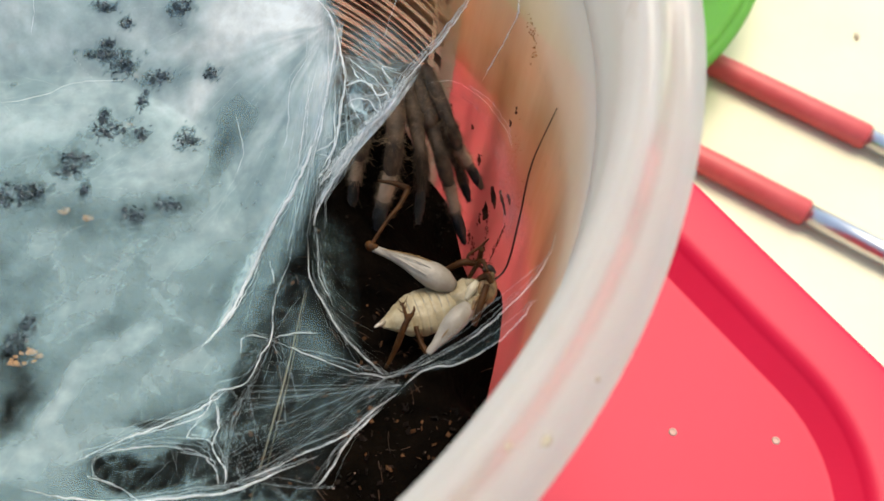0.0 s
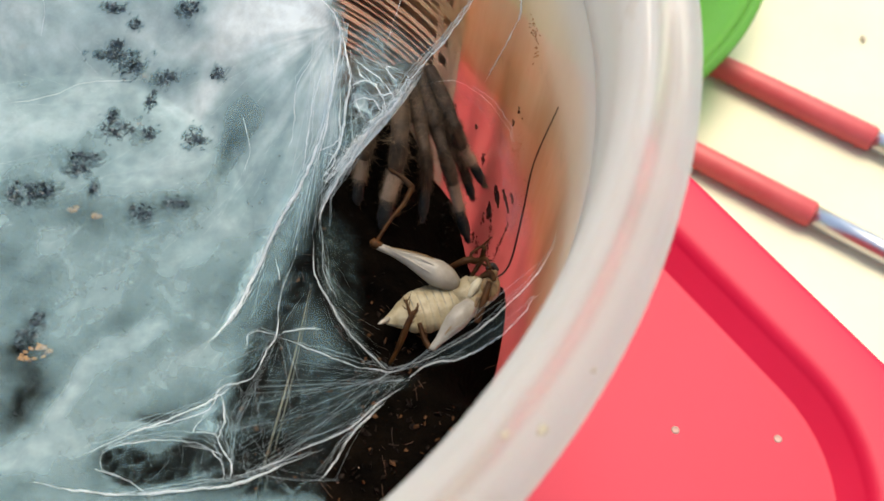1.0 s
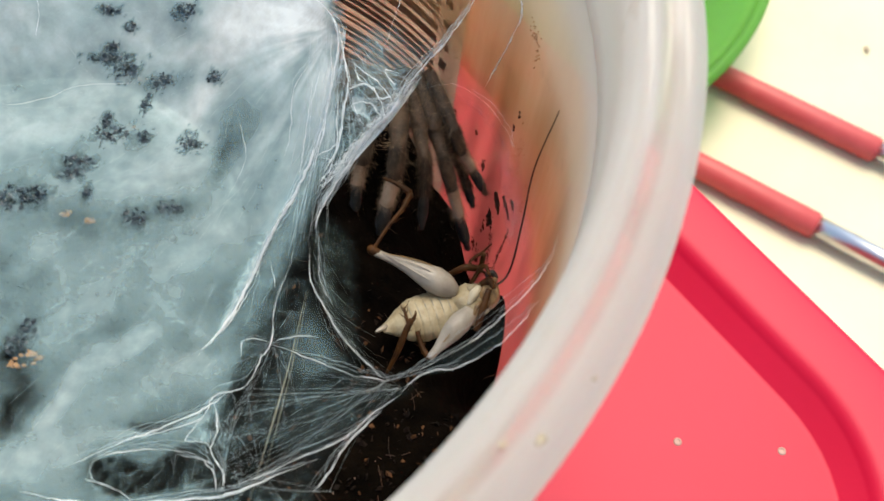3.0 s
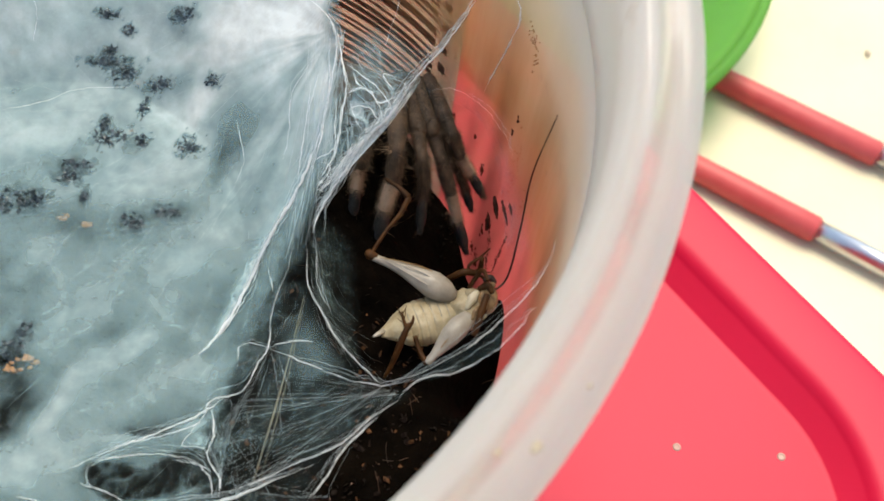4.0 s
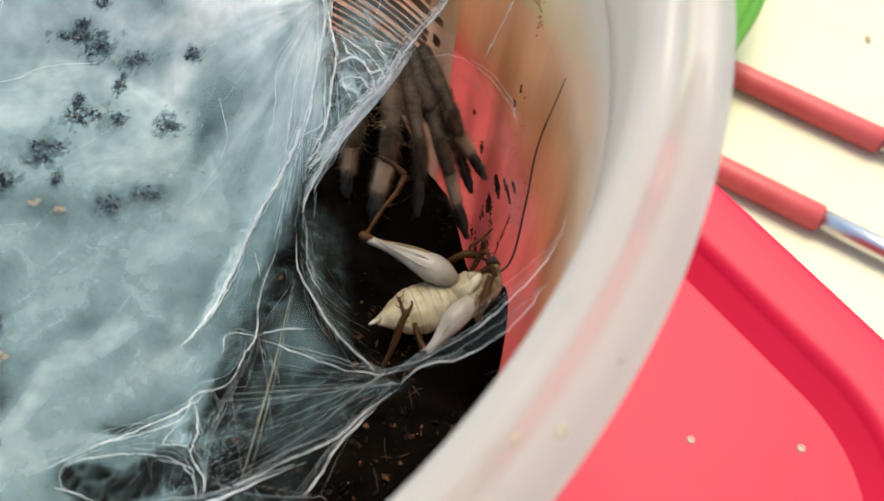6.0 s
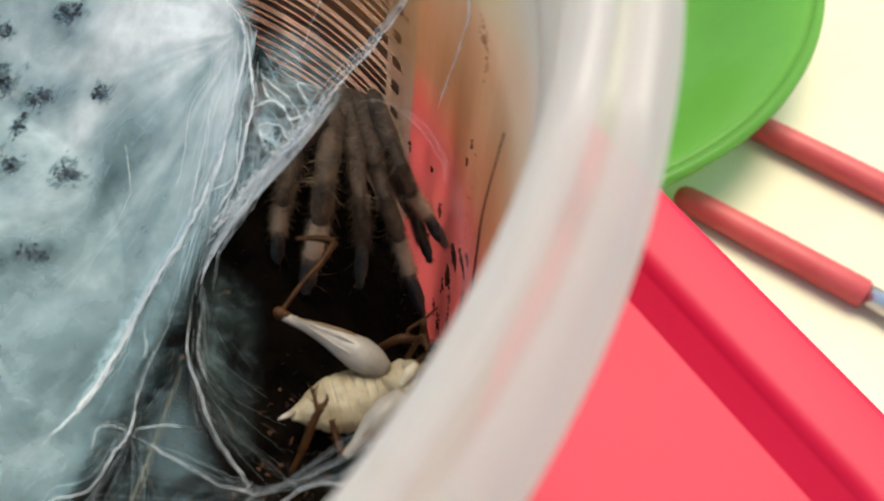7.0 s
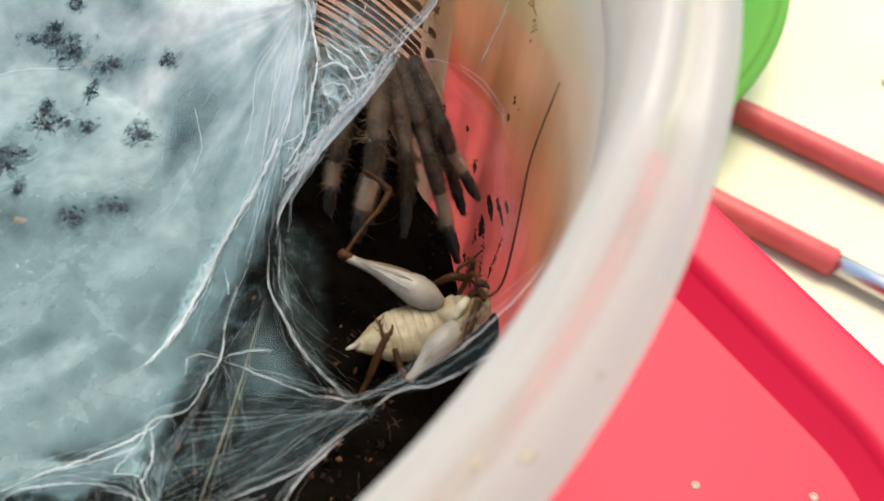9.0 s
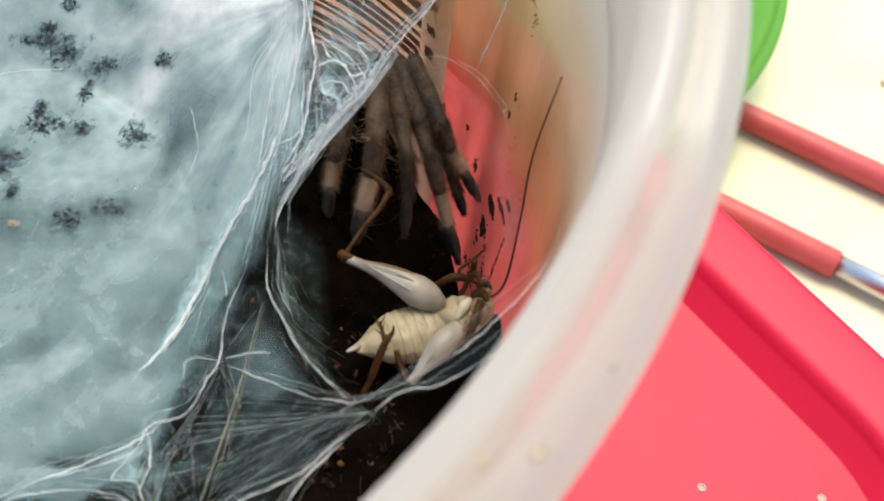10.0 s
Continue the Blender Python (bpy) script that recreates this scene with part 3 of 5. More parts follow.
FREE_EDGE = [q for q in MOUTH if q[1] < 0.0133] + [(0.0410, 0.0167), (0.0401, 0.0195), (0.0396, 0.0222), (0.0393, 0.0262), (0.0389, 0.0302), (0.0381, 0.0324)]


def heap(spots, x, y):
    """The sum of soft leaning ovals at a place."""
    total = 0.0
    for cx, cy, rx, ry, turn, amount in spots:
        dx, dy = x - cx, y - cy
        if abs(dx) < 0.02 and abs(dy) < 0.02:
            u, v = dx * math.cos(turn) + dy * math.sin(turn), dy * math.cos(turn) - dx * math.sin(turn)
            total += amount * math.exp(-0.9 * ((u / rx) ** 2 + (v / ry) ** 2))
    return total


def step_up(a, b, v):
    t = min(1.0, max(0.0, (v - a) / (b - a)))
    return t * t * (3 - 2 * t)


def selvage(y):
    """How far across the thick part of the sheet reaches."""
    return float(np.interp(y, (-0.020, -0.0165, -0.0120, -0.0078, -0.0008, 0.0053, 0.0105, 0.0180, 0.0260), (0.0280, 0.0290, 0.0282, 0.0275, 0.0298, 0.0322, 0.0352, 0.0390, 0.0420)))


def thickness(x, y):
    p = Vector((x, y, 0))
    # smoke-like wisps: the grain is itself pushed about
    bend = noise.noise_vector(p * 95) * 0.0032 + noise.noise_vector(p * 300 + Vector((5, 1, 0))) * 0.0007
    q = p + Vector((bend.x, bend.y, 0))
    big = noise.fractal(Vector(((q.x + q.y) * 62, (q.x - q.y) * 105, 0)), 0.9, 2.0, 4)
    fine = noise.fractal(q * 330 + Vector((3, 7, 1)), 0.7, 2.0, 2)
    # base cover grows towards the peak: denser silk and brighter light in one
    d = 0.22 + 0.24 * step_up(-0.008, 0.026, y) + 0.14 * step_up(0.014, 0.030, x) * step_up(0.010, 0.026, y) + heap(CLOUDS, x, y) + 0.55 * heap(BANKS, q.x, q.y)
    d += 0.10 * big + 0.055 * fine + 0.03 * noise.noise(q * 850)
    d -= heap(HOLLOWS, q.x, q.y)
    # fine veins drawn out of the silk
    d += 0.06 * max(0.0, 1 - 9 * abs(noise.noise(Vector(((q.x + q.y) * 75, (q.x - q.y) * 36, 9))))) * (0.4 + 0.6 * step_up(-0.1, 0.3, big))
    # strokes fanning out from the peak, light and dark of folds put into cover
    rr, fan = math.hypot(x - 0.0372, y - 0.0295), math.atan2(y - 0.0295, x - 0.0372)
    d += (0.34 * noise.noise(Vector((fan * 4, rr * 50, 2))) + 0.22 * noise.noise(Vector((fan * 15, rr * 60, 5)))) * math.exp(-rr / 0.012) * min(1.0, rr / 0.0015)
    # the torn lower edge: a lace of veins is left between the holes
    gap = heap(GAPS, q.x, q.y)
    lace = sum(max(0.0, 1 - k * abs(noise.noise(q * f + Vector((2, 5, f))))) ** 2 * w for f, k, w in ((260, 9, 0.13), (520, 7, 0.09)))
    d = d * (1 - 0.97 * step_up(0.13, 0.34, gap + 0.10 * fine)) + lace * step_up(0.10, 0.24, gap) * step_up(0.75, 0.35, gap) + 0.10 * lace
    over = x + 0.0016 * big - selvage(y)
    d *= 1 - 0.50 * step_up(-0.0012, 0.0044, over) * step_up(0.020, 0.012, y) * step_up(-0.0235, -0.0195, y)
    # clods break through in ragged patches
    for cx, cy, lx, ly in CLODS:
        e = math.hypot((x - cx) / (lx * 1.25), (y - cy) / (ly * 1.25))
        if e < 2.4:
            rag = noise.fractal(p * 900 + Vector((cx * 900, 0, 2)), 0.6, 2.0, 3)
            bare = 0.34 + 0.22 * noise.noise(Vector((cx * 700, cy * 700, 6)))
            d *= 1 - bare * step_up(-0.1, 0.22, 1 - e + 0.95 * rag) - 0.10 * step_up(0.0, 1.5, 2.3 - e)
    return max(0.0, d) * min(1.0, max(0.0, edge_gap(x, y) - 0.0005) / 0.0024)


def sheet(name, mat, step, drop, factor, label):
    g, idx, th = Geo(), {}, []
    nx, ny = int(0.115 / step), int(0.118 / step)
    ok = lambda i, k: inside((-0.05 + (i + 0.5) * step, -0.058 + (k + 0.5) * step), SHEET)
    for i in range(nx):
        for k in range(ny):
            cx, cy = -0.05 + (i + 0.5) * step, -0.058 + (k + 0.5) * step
            if not ok(i, k) or math.hypot(cx, cy) > wall_r(web_z(cx, cy)) - 0.0006:
                continue
            q = []
            for a, b in ((i, k), (i + 1, k), (i + 1, k + 1), (i, k + 1)):
                if (a, b) not in idx:
                    x, y = -0.05 + a * step, -0.058 + b * step
                    zz = sheet_z(x, y) - drop
                    idx[a, b] = len(g.v)
                    g.v.append((x, y, zz))
                    th.append(thickness(x, y) * factor)
                q.append(idx[a, b])
            g.f.append(tuple(q))
    ob = tagged(part(name, g, mat), label, "web", kind="stuff")
    at = ob.data.attributes.new("thickness", "FLOAT", "POINT")
    at.data.foreach_set("value", th)
    return ob


sheet("web_sheet", M_SHEET, 0.00030, 0.0, 1.0, "dense bluish white spider silk sheet over the soil")
sheet("web_veil", M_VEIL, 0.0008, 0.0012, 0.38, "thin lower veil of spider silk under the sheet")


def clamp_in(p, gap=0.0004):
    p = Vector(p)
    r, lim = math.hypot(p.x, p.y), wall_r(p.z) - gap
    return Vector((p.x * lim / r, p.y * lim / r, p.z)) if r > lim else p


def wander(pts, rg, amp):
    return [clamp_in(p + Vector([rg.uniform(-amp, amp) for _ in range(3)])) for p in pts]


def strand(width, *pts, loose=3, mat=M_STRAND, seed=[20]):
    """An uneven cord of silk through the points, kinked and frayed, with looser threads along it."""
    seed[0] += 1
    rg = random.Random(seed[0])
    line = spline(pts, 14)
    off, rad, w = Vector((0, 0, 0)), [], 1.0
    for i, p in enumerate(line):
        off = off * 0.8 + Vector([rg.gauss(0, 0.000042) for _ in range(3)])
        w = min(1.6, max(0.5, w + rg.gauss(0, 0.24)))
        line[i] = clamp_in(p + off + Vector((0, 0, 0.0004)))
        rad.append(width * 0.45 * w * min(1.0, 0.06 + 5 * min(i, len(line) - 1 - i) / len(line)))
    g = Geo().tube(line, rad, 5)
    cord = tagged(part("web_strand", g, mat), "white silk strand stretched across the web", "web strand", "silk strands")
    for _ in range(loose):
        o = Vector([rg.uniform(-1, 1) for _ in range(3)]) * 0.0009
        k = len(line)
        a, b = sorted((rg.uniform(0, 0.5), rg.uniform(0.5, 1)))
        bit = line[int(a * (k - 1)):int(b * (k - 1)) + 1]
        if len(bit) > 3:
            q = [clamp_in(p + o * math.sin(math.pi * i / (len(bit) - 1)) + Vector((0, 0, 0.0005))) for i, p in enumerate(bit)]
            part("loose_thread", Geo().tube(wander(q, rg, 0.00006), [max(0.00002, width * rg.uniform(0.08, 0.2)) for _ in q], 3), M_THREAD, cord)
    return cord


# cords of the web
strand(0.00036, (0.0566, 0.0285, 0.2319), (0.0549, 0.0261, 0.2301), (0.0522, 0.0228, 0.2274), (0.0497, 0.0207, 0.2253), (0.0476, 0.0183, 0.2233), (0.0459, 0.0160, 0.2216), (0.0433, 0.0144, 0.2196), (0.0409, 0.0108, 0.2172), (0.0395, 0.0088, 0.2158), (0.0378, 0.0057, 0.2141), (0.0373, 0.0034, 0.2134), loose=5)
strand(0.00034, (0.0372, 0.0282, 0.2219), (0.0376, 0.0217, 0.2192), (0.0370, 0.0177, 0.2172), (0.0358, 0.0134, 0.2150), (0.0338, 0.0088, 0.2125), (0.0317, 0.0053, 0.2104), (0.0293, -0.0008, 0.2080), (0.0279, -0.0046, 0.2069), (0.0265, -0.0078, 0.2064), (0.0247, -0.0107, 0.2062), (0.0240, -0.0120, 0.2062), loose=4)
strand(0.00012, (0.0310, 0.0033, 0.2096), (0.0299, -0.0010, 0.2083), (0.0288, -0.0038, 0.2075), (0.0277, -0.0064, 0.2068), (0.0260, -0.0091, 0.2062), loose=1)
strand(0.00011, (0.0349, 0.0023, 0.2118), (0.0345, -0.0016, 0.2110), (0.0332, -0.0064, 0.2100), (0.0335, -0.0116, 0.2104), (0.0325, -0.0135, 0.2100), (0.0320, -0.0159, 0.2100), (0.0309, -0.0175, 0.2097), (0.0290, -0.0177, 0.2088), (0.0270, -0.0182, 0.2078), (0.0267, -0.0202, 0.2082), (0.0252, -0.0216, 0.2078), (0.0207, -0.0226, 0.2062), (0.0170, -0.0238, 0.2062), (0.0119, -0.0260, 0.2062), (0.0079, -0.0289, 0.2062), loose=2)
strand(0.00008, (0.0367, 0.0018, 0.2128), (0.0377, -0.0040, 0.2128), (0.0401, -0.0086, 0.2141), (0.0430, -0.0135, 0.2159), (0.0470, -0.0184, 0.2186), (0.0481, -0.0195, 0.2193), loose=2)
strand(0.00007, (0.0380, 0.0014, 0.2135), (0.0388, -0.0038, 0.2135), (0.0410, -0.0083, 0.2146), loose=1)
strand(0.00009, (0.0336, -0.0119, 0.2105), (0.0367, -0.0136, 0.2123), (0.0407, -0.0161, 0.2148), (0.0444, -0.0183, 0.2171), (0.0481, -0.0196, 0.2193), (0.0502, -0.0198, 0.2205), loose=2)
strand(0.00007, (0.0338, -0.0117, 0.2106), (0.0364, -0.0115, 0.2120), (0.0394, -0.0120, 0.2138), loose=1)
strand(0.00007, (0.0336, -0.0116, 0.2104), (0.0310, -0.0104, 0.2088), (0.0295, -0.0108, 0.2081), (0.0297, -0.0129, 0.2084), loose=1)
strand(0.00011, (0.0504, -0.0220, 0.2209), (0.0468, -0.0243, 0.2192), (0.0442, -0.0266, 0.2183), (0.0391, -0.0284, 0.2161), (0.0352, -0.0301, 0.2147), (0.0308, -0.0315, 0.2132), loose=4)
strand(0.00012, (0.0483, -0.0237, 0.2199), (0.0454, -0.0263, 0.2188), (0.0435, -0.0301, 0.2186), (0.0419, -0.0327, 0.2185), loose=2)
strand(0.00014, (0.0270, -0.0182, 0.2078), (0.0288, -0.0231, 0.2099), (0.0286, -0.0260, 0.2106), (0.0307, -0.0291, 0.2124), (0.0313, -0.0315, 0.2133), loose=5)
strand(0.00009, (0.0268, -0.0205, 0.2083), (0.0248, -0.0239, 0.2083), (0.0274, -0.0246, 0.2096), (0.0288, -0.0261, 0.2107), loose=2)
strand(0.00009, (0.0240, -0.0261, 0.2086), (0.0275, -0.0269, 0.2103), (0.0298, -0.0283, 0.2118), loose=2)
strand(0.00007, (0.0182, -0.0307, 0.2082), (0.0142, -0.0285, 0.2062), (0.0141, -0.0263, 0.2062), (0.0168, -0.0250, 0.2062), loose=1)
strand(0.00006, (0.0317, 0.0001, 0.2095), (0.0328, -0.0038, 0.2099), loose=0)
strand(0.00008, (0.0391, 0.0255, 0.2216), (0.0403, 0.0214, 0.2204), (0.0415, 0.0173, 0.2195), (0.0429, 0.0149, 0.2195), loose=2)
strand(0.00009, (0.0400, 0.0241, 0.2214), (0.0436, 0.0197, 0.2216), (0.0451, 0.0166, 0.2213), (0.0443, 0.0166, 0.2209), (0.0434, 0.0180, 0.2209), (0.0413, 0.0188, 0.2200), (0.0400, 0.0184, 0.2191), loose=1)
strand(0.00009, (0.0387, 0.0211, 0.2195), (0.0389, 0.0172, 0.2181), (0.0390, 0.0141, 0.2170), (0.0370, 0.0135, 0.2157), (0.0364, 0.0132, 0.2153), loose=2)
strand(0.00009, (0.0393, 0.0209, 0.2197), (0.0394, 0.0155, 0.2178), (0.0385, 0.0111, 0.2158), (0.0366, 0.0092, 0.2143), loose=2)
strand(0.00008, (0.0370, 0.0131, 0.2156), (0.0388, 0.0118, 0.2162), (0.0374, 0.0098, 0.2149), (0.0381, 0.0102, 0.2154), loose=1)
strand(0.00006, (0.0349, 0.0265, 0.2200), (0.0323, 0.0227, 0.2169), (0.0324, 0.0178, 0.2148), (0.0319, 0.0144, 0.2132), loose=1)
strand(0.00006, (0.0359, 0.0244, 0.2195), (0.0351, 0.0197, 0.2170), (0.0353, 0.0135, 0.2148), loose=1)
strand(0.00007, (0.0369, 0.0231, 0.2194), (0.0366, 0.0174, 0.2169), (0.0351, 0.0120, 0.2142), loose=2)
strand(0.00007, (0.0378, 0.0217, 0.2193), (0.0364, 0.0148, 0.2159), (0.0357, 0.0099, 0.2139), loose=2)
strand(0.00006, (0.0429, 0.0145, 0.2194), (0.0420, 0.0117, 0.2180), (0.0395, 0.0088, 0.2158), (0.0381, 0.0072, 0.2146), (0.0365, 0.0036, 0.2129), loose=2)
strand(0.00005, (0.0466, 0.0316, 0.2280), (0.0457, 0.0281, 0.2261), (0.0447, 0.0250, 0.2243), loose=0)
strand(0.00004, (0.0503, 0.0181, 0.2247), (0.0540, 0.0173, 0.2266), (0.0571, 0.0144, 0.2276), (0.0601, 0.0100, 0.2282), (0.0616, 0.0056, 0.2283), loose=1)
strand(0.00007, (-0.0088, 0.0225, 0.2100), (-0.0032, 0.0243, 0.2102), (0.0012, 0.0267, 0.2105), (0.0092, 0.0272, 0.2110), loose=0)
strand(0.00006, (-0.0061, 0.0371, 0.2175), (-0.0054, 0.0349, 0.2159), (-0.0059, 0.0319, 0.2138), loose=0)
strand(0.00005, (0.0245, 0.0211, 0.2125), (0.0261, 0.0162, 0.2109), (0.0250, 0.0128, 0.2089), loose=0)
strand(0.00009, (0.0481, -0.0195, 0.2193), (0.0540, -0.0185, 0.2225), (0.0593, -0.0157, 0.2254), (0.0640, -0.0113, 0.2281), (0.0671, -0.0065, 0.2302), loose=1)
strand(0.00009, (0.0504, -0.0215, 0.2207), (0.0523, -0.0200, 0.2217), (0.0565, -0.0196, 0.2240), (0.0599, -0.0182, 0.2259), (0.0628, -0.0159, 0.2275), (0.0645, -0.0134, 0.2284), loose=1)
strand(0.00028, (0.0417, -0.0286, 0.2174), (0.0328, -0.0319, 0.2141), (0.0271, -0.0324, 0.2120), (0.0192, -0.0326, 0.2093), (0.0122, -0.0318, 0.2071), (0.0063, -0.0309, 0.2062), loose=4)
strand(0.00014, (0.0132, -0.0287, 0.2062), (0.0173, -0.0303, 0.2078), (0.0222, -0.0331, 0.2104), loose=1)
# the crumpled mouth between the peak and the main strand
strand(0.00022, (0.0380, 0.0293, 0.2234), (0.0392, 0.0248, 0.2219), (0.0400, 0.0210, 0.2207), (0.0397, 0.0168, 0.2190), (0.0391, 0.0118, 0.2170), loose=3)
strand(0.00016, (0.0406, 0.0237, 0.2222), (0.0416, 0.0213, 0.2217), (0.0436, 0.0196, 0.2221), (0.0446, 0.0181, 0.2222), (0.0459, 0.0179, 0.2228), (0.0464, 0.0186, 0.2234), loose=2)
strand(0.00013, (0.0392, 0.0248, 0.2219), (0.0425, 0.0218, 0.2224), (0.0448, 0.0193, 0.2227), (0.0466, 0.0166, 0.2228), loose=3)
strand(0.00016, (0.0399, 0.0207, 0.2206), (0.0398, 0.0178, 0.2194), (0.0393, 0.0132, 0.2176), (0.0375, 0.0100, 0.2156), loose=3)
strand(0.00018, (0.0402, 0.0203, 0.2206), (0.0412, 0.0206, 0.2212), (0.0424, 0.0205, 0.2218), (0.0438, 0.0192, 0.2221), loose=1)
strand(0.00010, (0.0470, 0.0204, 0.2243), (0.0449, 0.0217, 0.2236), (0.0456, 0.0204, 0.2234), (0.0464, 0.0191, 0.2236), loose=1)
strand(0.00030, (0.0367, 0.0310, 0.2237), (0.0381, 0.0279, 0.2228), (0.0381, 0.0237, 0.2209), (0.0375, 0.0196, 0.2188), (0.0370, 0.0153, 0.2169), (0.0362, 0.0111, 0.2152), loose=5)
strand(0.00012, (0.0350, 0.0231, 0.2190), (0.0348, 0.0174, 0.2165), (0.0343, 0.0109, 0.2140), loose=2)
strand(0.00022, (0.0337, 0.0338, 0.2238), (0.0367, 0.0307, 0.2235), (0.0380, 0.0279, 0.2227), loose=3)
# the torn lower edge of the sheet
strand(0.00012, (0.0137, -0.0273, 0.2072), (0.0170, -0.0258, 0.2073), (0.0218, -0.0253, 0.2082), (0.0265, -0.0265, 0.2104), (0.0296, -0.0291, 0.2125), (0.0308, -0.0320, 0.2139), loose=3)
strand(0.00018, (0.0289, -0.0182, 0.2094), (0.0257, -0.0204, 0.2084), (0.0211, -0.0225, 0.2073), (0.0167, -0.0246, 0.2072), (0.0120, -0.0274, 0.2072), loose=5)
strand(0.00022, *[clamp_in(q, 0.0007) for q in ((0.0608, 0.0271, 0.2336), (0.0617, 0.0246, 0.2322), (0.0608, 0.0255, 0.2264), (0.0593, 0.0273, 0.2189), (0.0582, 0.0287, 0.2132))], loose=0)

for x0, x1, w in ((0.0372, 0.0344, 0.00013), (0.0374, 0.0352, 0.00006)):
    straw = part("straw", Geo().tube(spline([(x0, -0.0050, 0.2125), ((x0 * 2 + x1) / 3, -0.0150, 0.2120), ((x0 + x1 * 2) / 3, -0.0235, 0.2125), (x1, -0.0330, 0.2140)], 6), [w * min(1.0, 0.15 + 0.11 * min(k, 18 - k)) for k in range(19)], 8, 0.5), M_STRAW)
    tagged(straw, "thin pale straw caught under the web", "straw")


def membrane(label, side_a, side_b, thick, rows=26, cols=10, ragged=False, fade=0.0, solid=0.0):
    """A thin film of silk spanned between two lines."""
    a, b = spline(side_a, 8), spline(side_b, 8)
    rows, cols = int(rows * 1.4), int(cols * 1.4)
    g, th = Geo(), []
    for i in range(rows + 1):
        p, q = (l[min(int(i / rows * (len(l) - 1)), len(l) - 2)].lerp(l[min(int(i / rows * (len(l) - 1)) + 1, len(l) - 1)], i / rows * (len(l) - 1) % 1) for l in (a, b))
        for k in range(cols + 1):
            t = k / cols
            g.v.append(tuple(clamp_in(p.lerp(q, t) - Vector((0, 0, 0.0012)) * math.sin(math.pi * t), 0.0005)))
            at = Vector(g.v[-1]) * 1000
            slip = noise.noise_vector(at * 0.45) * 0.9
            vein = sum(max(0.0, 1 - k * abs(noise.noise((at + slip) * f + Vector((len(label), 0, f))))) ** 2 * w for f, k, w in ((0.30, 6, 1.0), (0.62, 5, 0.8), (1.3, 4, 0.15)))
            cloud = max(0.0, 0.5 + 0.7 * noise.fractal(at * 0.22 + Vector((0, len(label), 0)), 0.8, 2.0, 3))
            body = min(1.0, 4 * min(t, 1 - t)) * (0.32 * cloud + 0.65 * vein * (0.2 + cloud) + solid * step_up(0.15, 0.5, cloud + 0.4 * vein)) * (1 - t * fade) if ragged else 0.45 + 0.75 * abs(2 * t - 1)
            th.append(thick * body * min(1.0, 5 * min(i, rows - i) / rows))
    for i in range(rows):
        for k in range(cols):
            n = i * (cols + 1) + k
            g.f.append((n, n + 1, n + cols + 2, n + cols + 1))
    ob = tagged(part("web_film", g, M_VEIL), label, "web film", "silk films")
    ob.data.attributes.new("thickness", "FLOAT", "POINT").data.foreach_set("value", th)


membrane("thin silk film over the spider", [(0.0389, 0.0302, 0.2237), (0.0395, 0.0223, 0.2204), (0.0407, 0.0132, 0.2177)], [(0.0528, 0.0240, 0.2282), (0.0475, 0.0178, 0.2231), (0.0411, 0.0121, 0.2177)], 0.50, 50, 26, True)
membrane("milky silk film reaching up to the tub wall", [(0.0478, -0.0194, 0.2191), (0.0565, -0.0196, 0.2240), (0.0628, -0.0159, 0.2275)], [(0.0478, -0.0193, 0.2191), (0.0593, -0.0157, 0.2254), (0.0671, -0.0065, 0.2302)], 0.045)
membrane("silk film along a taut strand", [(0.0376, 0.0217, 0.2190), (0.0330, 0.0072, 0.2116), (0.0250, -0.0104, 0.2064)], [(0.0381, 0.0093, 0.2150), (0.0343, 0.0007, 0.2112), (0.0300, -0.0088, 0.2082)], 0.34, 60, 20, True)
membrane("crumpled white silk at the mouth of the tube", [(0.0500, 0.0208, 0.2255), (0.0470, 0.0179, 0.2228), (0.0426, 0.0144, 0.2192), (0.0380, 0.0115, 0.2158)], [(0.0492, 0.0196, 0.2248), (0.0457, 0.0152, 0.2213), (0.0432, 0.0128, 0.2190), (0.0392, 0.0090, 0.2157)], 1.5, 60, 14, True, 0.0, 0.8)
membrane("silk film between two strands over bare soil", [(0.0335, -0.0116, 0.2102), (0.0398, -0.0158, 0.2141), (0.0481, -0.0196, 0.2191)], [(0.0290, -0.0230, 0.2098), (0.0391, -0.0284, 0.2160), (0.0481, -0.0236, 0.2197)], 0.095, 90, 36, True)
membrane("faint silk film sloping down to the soil", [(0.0367, 0.0085, 0.2136), (0.0367, 0.0018, 0.2126), (0.0377, -0.0040, 0.2126), (0.0401, -0.0086, 0.2139), (0.0430, -0.0135, 0.2157)], [(0.0420, 0.0095, 0.2056), (0.0430, 0.0040, 0.2050), (0.0440, -0.0040, 0.2040), (0.0445, -0.0090, 0.2050), (0.0450, -0.0130, 0.2060)], 0.30, 70, 26, True, 1.0)
membrane("whitish silk film stuck to the tub wall", [clamp_in(q, 0.0008) for q in [(0.054, 0.0343, 0.2056), (0.0592, 0.0258, 0.2126), (0.0624, 0.0171, 0.2134), (0.0643, 0.0079, 0.2151), (0.0653, -0.0039, 0.2221)]], [clamp_in(q, 0.0008) for q in [(0.054, 0.0343, 0.2053), (0.0584, 0.0267, 0.2083), (0.0606, 0.0206, 0.2058), (0.0618, 0.0152, 0.2009), (0.0626, 0.0097, 0.1976)]], 0.30, 60, 16, True)
